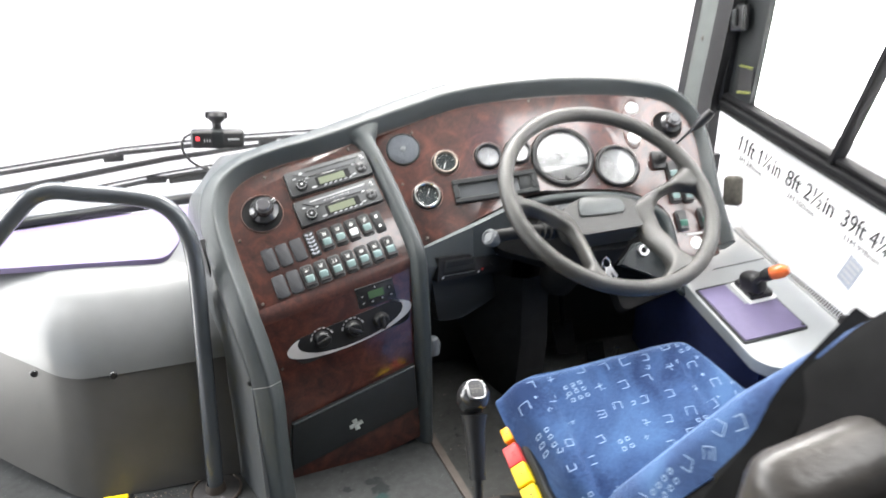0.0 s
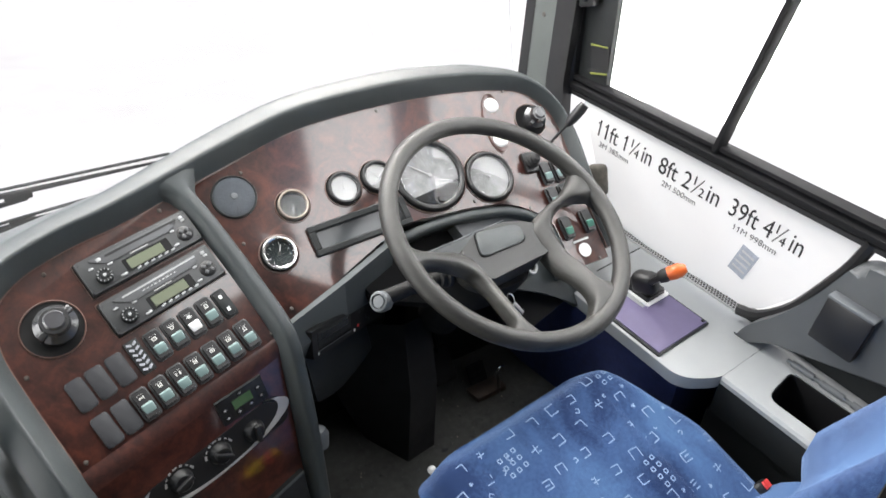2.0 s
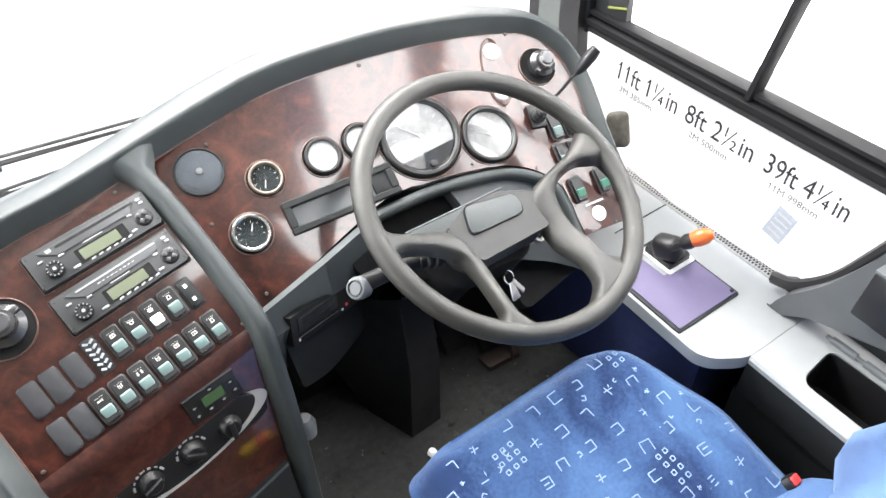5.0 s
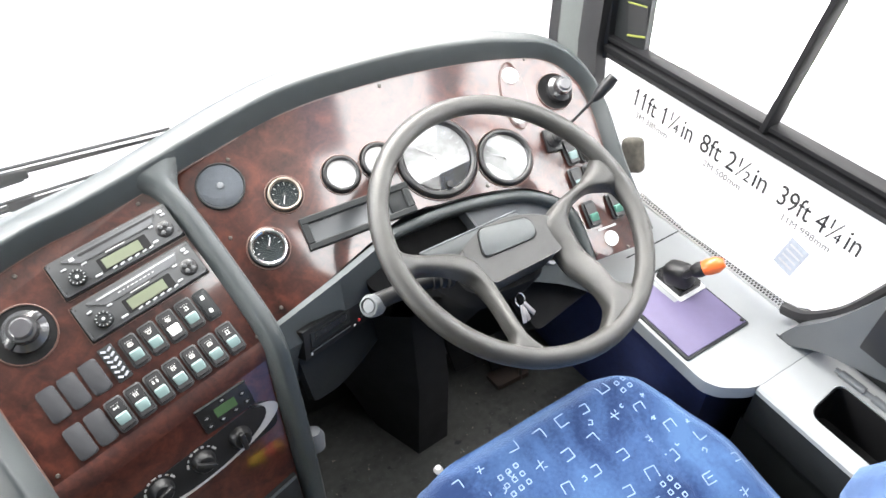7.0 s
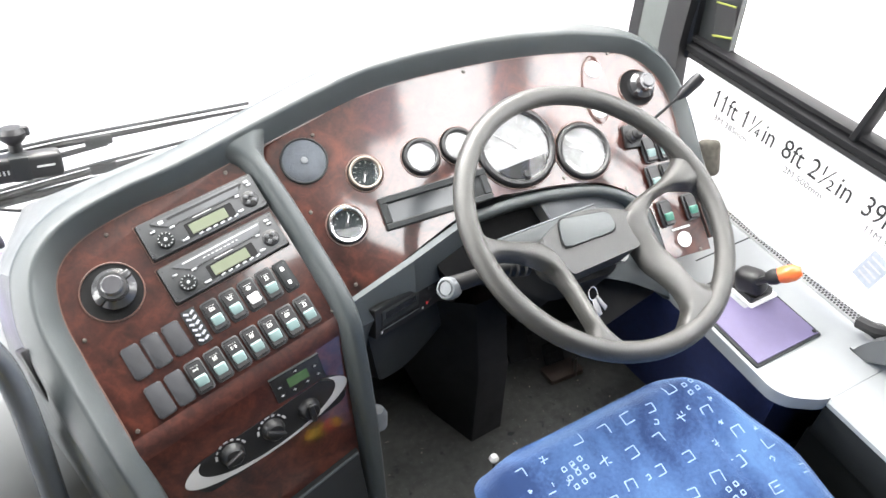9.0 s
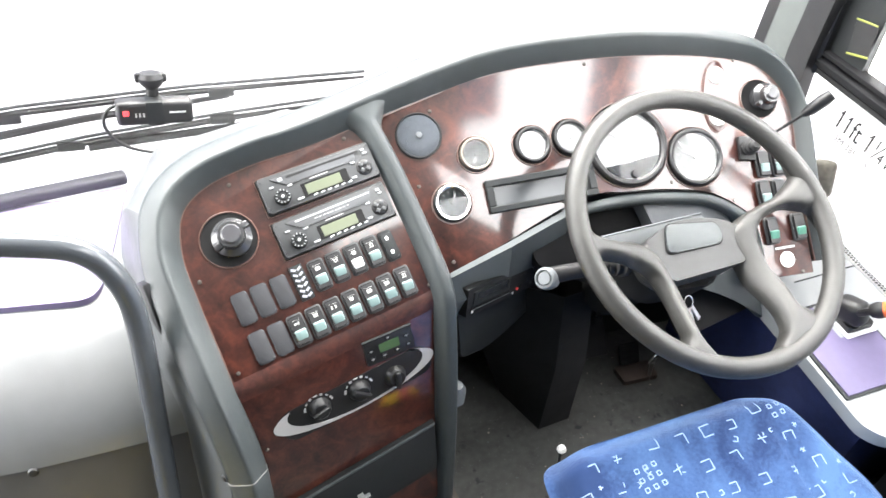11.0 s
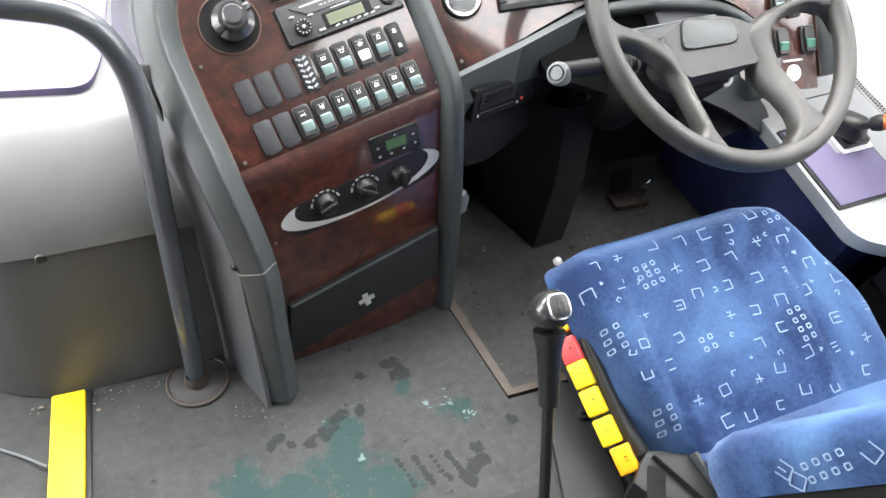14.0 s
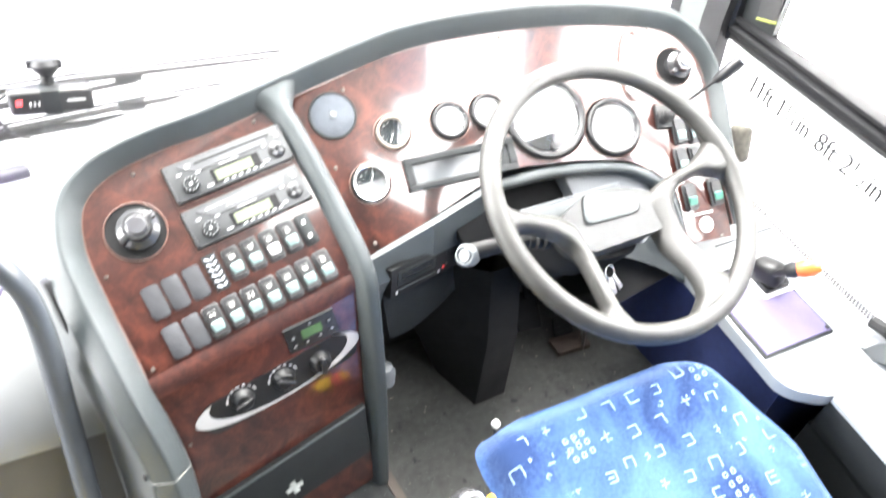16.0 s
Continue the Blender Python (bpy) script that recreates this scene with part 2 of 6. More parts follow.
# The lid's own plastic, coloured darker for the shade on its lower front.
COVERSHADE = material("shaded_grey_cover", (0.068, 0.066, 0.063), 0.38, vary=0.18, scale=14, bump=0.12, bump_scale=600, spec=0.4)
CONSOLE = material("pale_grey_console", (0.31, 0.324, 0.328), 0.36, vary=0.06, scale=20, bump=0.15, bump_scale=700)
PURPLE = material("purple_panel", (0.125, 0.105, 0.2), 0.55, vary=0.08, scale=60, bump=0.15)
LILAC = material("pale_lilac_inlay", (0.15, 0.125, 0.225), 0.55, vary=0.06, scale=60, bump=0.15)
NAVY = material("navy_carpet", (0.012, 0.02, 0.08), 0.9, vary=0.3, scale=60, bump=0.4, bump_scale=500)
SCREW = material("dull_screw_metal", (0.12, 0.11, 0.1), 0.4, 0.8, vary=0.2)
STEEL = material("worn_steel", (0.55, 0.55, 0.56), 0.3, 1.0, vary=0.1)
CHROME = material("polished_chrome", (0.8, 0.8, 0.8), 0.1, 1.0, vary=0.03)
PAINTED = material("grey_painted_tube", (0.06, 0.067, 0.075), 0.26, vary=0.15, scale=20, coat=0.5)
YELLOW = material("yellow_step_edge", (0.85, 0.6, 0.01), 0.5, vary=0.15, scale=30, bump=0.2)
AMBER = material("amber_button", (0.9, 0.42, 0.01), 0.4, vary=0.05)
RED = material("red_button", (0.6, 0.05, 0.05), 0.4, vary=0.05)
ORANGE = material("orange_knob", (0.75, 0.14, 0.025), 0.3, vary=0.05, coat=0.4)
WHITE = material("white_paint", (0.8, 0.8, 0.8), 0.5, vary=0.03)
SHEET = material("white_film", (0.82, 0.82, 0.82), 0.5, vary=0.02)
fn, fl = SHEET.node_tree.nodes, SHEET.node_tree.links
through_light, blend = fn.new("ShaderNodeBsdfTranslucent"), fn.new("ShaderNodeMixShader")
through_light.inputs["Color"].default_value, blend.inputs[0].default_value = (0.9, 0.9, 0.89, 1), 0.8
fl.new(fn["Principled BSDF"].outputs[0], blend.inputs[1])
fl.new(through_light.outputs[0], blend.inputs[2])
fl.new(blend.outputs[0], fn["Material Output"].inputs["Surface"])
INK = material("black_ink", (0.015, 0.015, 0.015), 0.6, vary=0.05)
SILVER = material("silver_print", (0.5, 0.5, 0.5), 0.35, 0.2, vary=0.03)
PATTERN = material("pale_blue_weave", (0.25, 0.34, 0.5), 0.9, vary=0.35, scale=200, spec=0.2)
LCD = material("green_grey_display", (0.12, 0.135, 0.095), 0.25, vary=0.04)
TEAL = material("pale_teal_lens", (0.18, 0.26, 0.255), 0.35, vary=0.06)
PILLAR = material("grey_green_pillar", (0.1, 0.11, 0.105), 0.45, vary=0.1, scale=25, bump=0.2, bump_scale=700)
PALEJOINT = material("pale_joint", (0.3, 0.3, 0.29), 0.6, vary=0.3)
WALL = material("pale_wall_lining", (0.22, 0.22, 0.21), 0.6, vary=0.05, scale=12)
RUST = material("worn_brown_trim", (0.05, 0.038, 0.03), 0.6, vary=0.3, scale=40, bump=0.3)
CONCRETE = material("pale_yard_concrete", (0.72, 0.71, 0.69), 0.85, vary=0.1, scale=3, bump=0.2, bump_scale=30)
GLASS = clear_glass("window_glass")
DIALGLASS = clear_glass("dial_glass")
DIALGLASS.node_tree.nodes["Principled BSDF"].inputs["IOR"].default_value = 1.3
TINT = clear_glass("light_cutting_glass", (0.25, 0.26, 0.26))
HIVIS = material("yellow_green_tape", (0.2, 0.22, 0.04), 0.5, vary=0.05)

# ---------------------------------------------------------------- builders


def basis(origin, u, v):
    """A pose whose x and y run along u and v."""
    u = Vector(u).normalized()
    n = u.cross(Vector(v)).normalized()
    v = n.cross(u)
    m = Matrix((u, v, n)).transposed().to_4x4()
    m.translation = Vector(origin)
    return m


def part(name, bm, mat, parent=None, label="", m=None, smooth=True, angle=35):
    """Links a bmesh as one mesh object under a thing or a part."""
    me = bpy.data.meshes.new(name)
    bmesh.ops.recalc_face_normals(bm, faces=bm.faces)
    if smooth:
        for f in bm.faces:
            f.smooth = True
    bm.to_mesh(me)
    bm.free()
    if smooth:
        me.set_sharp_from_angle(angle=radians(angle))
    me.materials.append(mat)
    ob = new(name, me)
    if parent:
        ob.parent = parent
    if m is not None:
        ob.matrix_local = m
    return tagged(ob, label)


def thing(name, label, category, m=None, group="", kind=""):
    ob = new(name)
    ob.empty_display_size = 0.05
    if m is not None:
        ob.matrix_world = m
    return tagged(ob, label, category, group, kind)


def solid(name, bm, mat, label, category, m=None, group="", kind=""):
    """A thing that is one mesh."""
    ob = part(name, bm, mat, None, label, m)
    return tagged(ob, "", category, group, kind)


def cuboid(sx, sy, sz, at=(0, 0, 0), bevel=0.0, seg=2, bm=None, turn=None):
    bm = bm or bmesh.new()
    made = bmesh.ops.create_cube(bm, size=1.0)["verts"]
    bmesh.ops.scale(bm, vec=(sx, sy, sz), verts=made)
    if bevel:
        edges = list({e for v in made for e in v.link_edges})
        made = list({v for f in bmesh.ops.bevel(bm, geom=edges, offset=bevel, segments=seg, affect="EDGES", profile=0.5)["faces"] for v in f.verts} | {v for v in made if v.is_valid})
    if turn is not None:
        bmesh.ops.transform(bm, matrix=turn, verts=made)
    bmesh.ops.translate(bm, vec=at, verts=made)
    return bm


def prism(outline, z0, z1, bevel=0.0, seg=2, bm=None):
    """An outline in the plane, drawn out from z0 to z1, its upper edge rounded."""
    bm = bm or bmesh.new()
    low = [bm.verts.new((x, y, z0)) for x, y in outline]
    high = [bm.verts.new((x, y, z1)) for x, y in outline]
    k = len(outline)
    bm.faces.new(low[::-1])
    cap = bm.faces.new(high)
    for i in range(k):
        bm.faces.new((low[i], low[(i + 1) % k], high[(i + 1) % k], high[i]))
    if bevel:
        bmesh.ops.bevel(bm, geom=list(cap.edges), offset=bevel, segments=seg, affect="EDGES", profile=0.5)
    return bm


def rounded(corners, steps=6):
    """A polygon whose corners (x, y, radius) are rounded."""
    out = []
    k = len(corners)
    for i in range(k):
        x, y, r = corners[i]
        p, a, b = Vector((x, y)), Vector(corners[i - 1][:2]), Vector(corners[(i + 1) % k][:2])
        if r <= 0:
            out.append((x, y))
            continue
        da, db = (a - p), (b - p)
        r1 = min(r, da.length * 0.49, db.length * 0.49)
        s, e = p + da.normalized() * r1, p + db.normalized() * r1
        for j in range(steps + 1):
            t = j / steps
            q = s * (1 - t) ** 2 + p * 2 * t * (1 - t) + e * t * t
            out.append((q.x, q.y))
    return out


def rect(w, h, r=0.0, cx=0.0, cy=0.0):
    return rounded([(cx - w / 2, cy - h / 2, r), (cx + w / 2, cy - h / 2, r), (cx + w / 2, cy + h / 2, r), (cx - w / 2, cy + h / 2, r)], 4)


def oval(rx, ry=None, k=32, cx=0.0, cy=0.0):
    ry = ry or rx
    return [(cx + rx * math.cos(2 * math.pi * i / k), cy + ry * math.sin(2 * math.pi * i / k)) for i in range(k)]


def lathe(profile, k=32, bm=None, m=None):
    """Turns a profile of (radius, height) round z."""
    bm = bm or bmesh.new()
    rings = []
    for r, z in profile:
        if r < 1e-6:
            rings.append([bm.verts.new((0, 0, z))])
        else:
            rings.append([bm.verts.new((r * math.cos(2 * math.pi * i / k), r * math.sin(2 * math.pi * i / k), z)) for i in range(k)])
    for a, b in zip(rings, rings[1:]):
        for i in range(k):
            j = (i + 1) % k
            if len(a) == 1 and len(b) > 1:
                bm.faces.new((a[0], b[i], b[j]))
            elif len(b) == 1 and len(a) > 1:
                bm.faces.new((a[i], a[j], b[0]))
            elif len(a) > 1:
                bm.faces.new((a[i], a[j], b[j], b[i]))
    if m is not None:
        bmesh.ops.transform(bm, matrix=m, verts=[v for r in rings for v in r])
    return bm


def ring(r_in, r_out, z0, z1, k=40, bm=None):
    """A bezel: a ring with a rounded crown, open in the middle."""
    w = r_out - r_in
    return lathe([(r_in, z0), (r_in, z1 - w * 0.3), (r_in + w * 0.3, z1), (r_out - w * 0.3, z1), (r_out, z1 - w * 0.4), (r_out, z0), (r_in, z0)], k, bm)


def curve(points, steps=8, closed=False):
    """A smooth line through points."""
    pts = [Vector(p) for p in points]
    out = []
    k = len(pts)
    for i in range(k if closed else k - 1):
        p0 = pts[i - 1] if closed or i else pts[0]
        p1, p2 = pts[i], pts[(i + 1) % k]
        p3 = pts[(i + 2) % k] if closed or i + 2 < k else pts[-1]
        for j in range(steps):
            t = j / steps
            out.append(0.5 * (2 * p1 + (p2 - p0) * t + (2 * p0 - 5 * p1 + 4 * p2 - p3) * t * t + (3 * p1 - p0 - 3 * p2 + p3) * t ** 3))
    if not closed:
        out.append(pts[-1])
    return out


def sweep(path, normals, profile, bm=None, closed_path=False, widths=None, fixed=0.0):
    """Carries a closed profile of (across, up) along a path; up follows the normals. widths narrow it towards the line across = fixed."""
    bm = bm or bmesh.new()
    k, rings = len(path), []
    for i, p in enumerate(path):
        a = path[i - 1] if i or closed_path else p
        b = path[(i + 1) % k] if i + 1 < k or closed_path else p
        t = (b - a).normalized()
        n = Vector(normals[i] if isinstance(normals, list) else normals)
        side = t.cross(n).normalized()
        up = side.cross(t).normalized()
        w = widths[i] if widths else 1.0
        rings.append([bm.verts.new(p + side * (fixed + (x - fixed) * w) + up * y) for x, y in profile])
    w = len(profile)
    for i in range(k if closed_path else k - 1):
        a, b = rings[i], rings[(i + 1) % k]
        for j in range(w):
            bm.faces.new((a[j], a[(j + 1) % w], b[(j + 1) % w], b[j]))
    if not closed_path:
        bm.faces.new(rings[0])
        bm.faces.new(rings[-1][::-1])
    return bm


def tube(path, r, k=12, bm=None, closed=False):
    """A round tube along a path; r may be a list."""
    pts = [Vector(p) for p in path]
    bm = bm or bmesh.new()
    rings, up = [], None
    n = len(pts)
    for i, p in enumerate(pts):
        t = (pts[(i + 1) % n] if i + 1 < n or closed else p) - (pts[i - 1] if i or closed else p)
        t.normalize()
        if up is None:
            up = t.orthogonal().normalized()
        up = (up - t * up.dot(t)).normalized()
        side = t.cross(up)
        rr = r[i] if isinstance(r, (list, tuple)) else r
        rings.append([bm.verts.new(p + rr * (math.cos(2 * math.pi * j / k) * up + math.sin(2 * math.pi * j / k) * side)) for j in range(k)])
    for i in range(n if closed else n - 1):
        a, b = rings[i], rings[(i + 1) % n]
        for j in range(k):
            bm.faces.new((a[j], a[(j + 1) % k], b[(j + 1) % k], b[j]))
    if not closed:
        bm.faces.new(rings[0][::-1])
        bm.faces.new(rings[-1])
    return bm


def loft(rows, bm=None, cap=False):
    """A skin over rows of points, each row as long as the last."""
    bm = bm or bmesh.new()
    vs = [[bm.verts.new(p) for p in row] for row in rows]
    for a, b in zip(vs, vs[1:]):
        for i in range(len(a) - 1):
            bm.faces.new((a[i], a[i + 1], b[i + 1], b[i]))
    return bm


def thicken(bm, t):
    """Gives a skin its thickness."""
    bmesh.ops.recalc_face_normals(bm, faces=bm.faces)
    bmesh.ops.solidify(bm, geom=list(bm.faces), thickness=t)
    return bm


def lettering(text, size, mat, parent, m, name="lettering", depth=0.0006, thin=0.0):
    """Raised print in the built-in font."""
    cu = bpy.data.curves.new(name, "FONT")
    cu.body, cu.size, cu.extrude, cu.resolution_u, cu.offset = text, size, depth, 3, thin
    tmp = bpy.data.objects.new(name, cu)
    scene.collection.objects.link(tmp)
    me = bpy.data.meshes.new_from_object(tmp.evaluated_get(bpy.context.evaluated_depsgraph_get()))
    bpy.data.objects.remove(tmp)
    bpy.data.curves.remove(cu)
    me.materials.clear()
    me.materials.append(mat)
    ob = new(name, me)
    ob.parent = parent
    ob.matrix_local = m
    return ob


# the dashboard's three faces: radio panel, lower panel, instrument panel
D1 = basis((0.1534, 1.2988, 0.4973), (0.9664, 0.1755, 0.1879), (-0.257, 0.685, 0.6818))
D2 = basis((0.1848, 1.1825, 0.3814), (0.9629, 0.1846, 0.197), (-0.2283, 0.1675, 0.9591))
D3 = basis((0.5302, 1.3725, 0.5749), (0.97, 0.096, 0.2231), (-0.2304, 0.6549, 0.7197))
N1, N3 = D1.col[2].to_3d(), D3.col[2].to_3d()


def on1(u, v, h=0.0):
    return D1 @ Vector((u, v, h))


def on2(u, v, h=0.0):
    return D2 @ Vector((u, v, h))


def on3(u, v, h=0.0):
    return D3 @ Vector((u, v, h))


def at(m, u, v, h=0.0, turn=0.0):
    return m @ pose(u, v, h, 0, 0, turn)
# ---------------------------------------------------------------- the coach round the cab
floor_bm = prism([(-0.285, 1.6), (-0.285, -6.0), (1.2, -6.0), (1.2, 0.3), (0.56, 0.3), (0.56, 0.905), (0.385, 0.905), (0.352, 1.135), (0.352, 1.6)], -0.05, 0.0)
tagged(part("floor", floor_bm, FLOOR, None, "grey speckled safety vinyl floor with worn turquoise patches"), "", "floor", kind="structure")
well = cuboid(0.9, 1.5, 0.02, (0.8, 1.05, -0.042))
tagged(part("floor_driver_well", well, WELL, None, "dirty grey vinyl floor of the driver's footwell"), "", "floor", kind="structure")
rear = cuboid(0.965, 5.2, 0.05, (-0.7675, -3.4, -0.025))
tagged(part("floor_rear", rear, FLOOR, None, "grey speckled vinyl floor of the passenger saloon"), "", "floor", kind="structure")
step = cuboid(1.0, 3.2, 0.04, (-0.83, 0.6, -0.2))
tagged(part("floor_entrance_step", step, FLOOR, None, "grey vinyl entrance step below the gangway"), "", "step", kind="structure")
riser = cuboid(0.02, 3.0, 0.2, (-0.3, 0.6, -0.1))
tagged(part("trim_step_riser", riser, DARK, None, "dark riser below the yellow step edge"), "", "step", kind="structure")
tagged(part("ground", cuboid(400, 400, 0.1, (0, 0, -1.2)), CONCRETE, None, "pale bright concrete yard outside the coach"), "", "ground", kind="structure")

# body shell: lower walls, window openings, roof, rear bulkhead
shell = thing("wall_right", "grey painted coach side wall below the driver's window", "wall", kind="structure")
part("lower_panel", cuboid(0.04, 7.6, 1.0, (1.235, -2.2, -0.22)), DARK, shell)
part("waist_panel", cuboid(0.04, 6.0, 0.4, (1.235, -2.85, 0.45)), SIDE, shell)
part("cant_rail", cuboid(0.06, 5.1, 0.25, (1.235, -3.45, 1.72)), WALL, shell)
for y in (-0.1, -1.7, -3.3, -4.9):
    part("window_post", cuboid(0.05, 0.1, 1.1, (1.235, y, 1.1)), DARK, shell)
# Unseen dark panes, added to cut the light from the saloon.
part("light_cut_pane", cuboid(0.005, 5.8, 1.05, (1.24, -3.0, 1.12)), TINT, shell, "unseen passenger window pane, darkened to cut light from behind")
wl_ = thing("wall_left", "grey coach side wall with the passenger windows", "wall", kind="structure")
part("lower_panel", cuboid(0.04, 5.2, 1.5, (-1.27, -3.3, 0.0)), SIDE, wl_)
part("cant_rail", cuboid(0.06, 7.8, 0.25, (-1.27, -2.1, 1.72)), WALL, wl_)
for y in (-0.7, -2.3, -3.9, -5.5, 0.62):
    part("window_post", cuboid(0.05, 0.1, 1.1, (-1.27, y, 1.1)), DARK, wl_)
part("light_cut_pane", cuboid(0.005, 6.5, 0.9, (-1.275, -2.7, 1.2)), TINT, wl_, "unseen passenger window pane, darkened to cut light from behind")
tagged(part("wall_rear", cuboid(2.6, 0.05, 3.0, (0, -6.0, 0.6)), WALL, None, "pale lining at the rear of the coach"), "", "wall", kind="structure")
# No roof light is known here; the gap only holds the added lamps.
roof = thing("ceiling", "pale coach ceiling lining with a gap for the added lamps", "ceiling", kind="structure")
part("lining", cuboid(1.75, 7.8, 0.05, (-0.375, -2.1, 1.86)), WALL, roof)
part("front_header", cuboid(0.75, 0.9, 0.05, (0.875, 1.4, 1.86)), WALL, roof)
part("gap_strip", cuboid(0.2, 0.75, 0.05, (0.6, 0.575, 1.86)), WALL, roof)
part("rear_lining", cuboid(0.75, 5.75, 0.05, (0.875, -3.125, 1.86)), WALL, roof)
tagged(part("wall_front", cuboid(2.55, 0.05, 1.1, (0, 1.98, -0.3)), SIDE, None, "panel below the windscreen"), "", "wall", kind="structure")

# dash shelf between the hood and the windscreen
shelf = loft([[(x, y, z) for x in np.linspace(0.0, 1.2, 9)] for y, z in ((1.49, 0.49), (1.56, 0.48), (1.7, 0.44), (1.96, 0.4))])
tagged(part("dash_shelf", thicken(shelf, 0.02), CONSOLE, None, "pale grey dash shelf under the windscreen"), "", "dash shelf", kind="structure")
low = loft([[(x, y, z) for x in np.linspace(-1.2, 0.05, 5)] for y, z in ((1.6, 0.3), (1.68, 0.4), (1.72, 0.41), (1.96, 0.4))])
tagged(part("dash_shelf_low", thicken(low, 0.02), CONSOLE, None, "pale grey low shelf beside the entrance"), "", "dash shelf", kind="structure")
# Added to close the gap under the dash against windscreen light.
tagged(part("wall_bulkhead", cuboid(1.3, 0.03, 0.56, (0.6, 1.5, 0.22)), BLACK, None, "black bulkhead added behind the pedals to keep light out"), "", "wall", kind="structure")

# ---------------------------------------------------------------- dashboard
dash = thing("dashboard", "grey moulded coach dashboard with lacquered burr wood panels", "dashboard", pose(0.3, 1.3, 0))
base = dash.matrix_world.inverted()

ctrl = [(Vector((0.022, 1.022, 0.0)), Vector((0.1, -0.95, 0.3))), (Vector((0.02, 1.06, 0.11)), Vector((0.1, -0.95, 0.3))), (Vector((0.018, 1.1, 0.228)), Vector((0.1, -0.95, 0.3)))]
ctrl += [(on1(u, v), N1) for u, v in ((-0.21, -0.15), (-0.207, -0.03), (-0.2, 0.06), (-0.17, 0.128), (-0.11, 0.163), (-0.02, 0.172), (0.08, 0.168))]
ctrl += [(on3(u, v), N3) for u, v in ((-0.1, 0.165), (0.03, 0.162), (0.184, 0.132), (0.322, 0.092), (0.44, 0.045), (0.513, 0.0), (0.55, -0.07), (0.545, -0.15), (0.505, -0.27), (0.472, -0.4))]
path = curve([base @ c for c, _ in ctrl], 8)
norm = curve([n for _, n in ctrl], 8)
hood_profile = [(0.031, -0.012), (0.0305, 0.0), (0.0295, 0.003), (0.009, 0.0255), (0.0068, 0.0272), (0.0035, 0.0278), (0.0, 0.0266), (-0.0205, 0.0125), (-0.0255, 0.008), (-0.0285, 0.0), (-0.031, -0.05), (0.02, -0.05)]
hood_widths = [1.0 + 0.16 * min(1.0, max(0.0, (i / 8 - 8.5) / 1.5)) * min(1.0, max(0.0, (14.0 - i / 8) / 1.5)) - 0.42 * min(1.0, max(0.0, (i / 8 - 13.6) / 2.6)) for i in range(len(path))]
part("surround", sweep(path, norm, hood_profile, widths=hood_widths, fixed=0.031), GREY, dash, "dark grey raised dashboard surround", angle=50)
along = (path[17] - path[15]).normalized()
part("joint", sweep([path[16] - along * 0.0007, path[16] + along * 0.0007], norm[16], [(x, y + 0.0005) if y > -0.04 else (x, y) for x, y in [((q[0] - 0.031) * 1.012 + 0.0312, q[1]) for q in hood_profile]]), PALEJOINT, dash, "pale joint line across the surround", angle=50)
part("bead", sweep(path[24:], norm[24:], [(0.0295, -0.004), (0.0318, -0.004), (0.0316, 0.0008), (0.0298, 0.001)]), EDGEGLINT, dash, "thin pale highlight along the cut edge of the veneer")

bar = [(on1(0.168, 0.155), N1), (on1(0.174, 0.06), N1), (on1(0.173, -0.06), N1), (on1(0.168, -0.15), N1), (Vector((0.355, 1.2, 0.36)), Vector((0.1, -0.9, 0.3))), (Vector((0.352, 1.165, 0.2)), Vector((0.1, -0.95, 0.3))), (Vector((0.345, 1.14, 0.0)), Vector((0.1, -0.95, 0.3)))]
path = curve([base @ c for c, _ in bar], 6)
part("divider", sweep(path, curve([n for _, n in bar], 6), [(0.02, -0.03), (0.0195, 0.0), (0.0185, 0.003), (0.0085, 0.019), (0.005, 0.0215), (0.0, 0.022), (-0.0095, 0.0215), (-0.0125, 0.0195), (-0.015, 0.013), (-0.0165, 0.0), (-0.017, -0.03)]), GREY, dash, "", angle=50)

# wooden panels
wood1 = rounded([(-0.188, -0.1545, 0.0), (0.172, -0.1545, 0.0), (0.172, 0.15, 0.01), (-0.02, 0.155, 0.05), (-0.185, 0.14, 0.11)], 10)
radio_panel = part("radio_panel", prism(wood1, -0.02, 0.0, 0.002), WOOD, dash, "glossy burr wood radio panel", base @ D1)
wood2 = [(-0.175, -0.0135), (-0.25, -0.392), (0.06, -0.392), (0.165, -0.0135)]
lower_panel = part("heater_panel", prism(wood2, -0.02, 0.0, 0.001), WOOD, dash, "glossy burr wood heater panel", base @ D2)
bend_rows = []
for k in range(7):
    f = k / 6
    a_, b_, c_ = (1 - f) ** 2, 2 * f * (1 - f), f * f
    row = []
    for q in (0.0, 0.25, 0.5, 0.75, 1.0):
        p1, p2 = on1(-0.188 + 0.36 * q, -0.151, 0.0003), on2(-0.176 + 0.341 * q, -0.017, 0.0003)
        mid_ = (on1(-0.189 + 0.361 * q, -0.1665, 0.0002) + on2(-0.172 + 0.34 * q, 0.0005, 0.0002)) / 2
        row.append(base @ (p1 * a_ + mid_ * b_ + p2 * c_))
    bend_rows.append(row)
part("panel_bend", loft(bend_rows), DULLWOOD, dash, "rounded bend of the burr veneer", angle=80)
top = curve([(-0.205, 0.14, 0), (0.0, 0.15, 0), (0.184, 0.108, 0), (0.322, 0.068, 0), (0.45, 0.018, 0), (0.515, -0.035, 0), (0.532, -0.1, 0), (0.507, -0.19, 0), (0.462, -0.292, 0), (0.43, -0.41, 0)], 5)
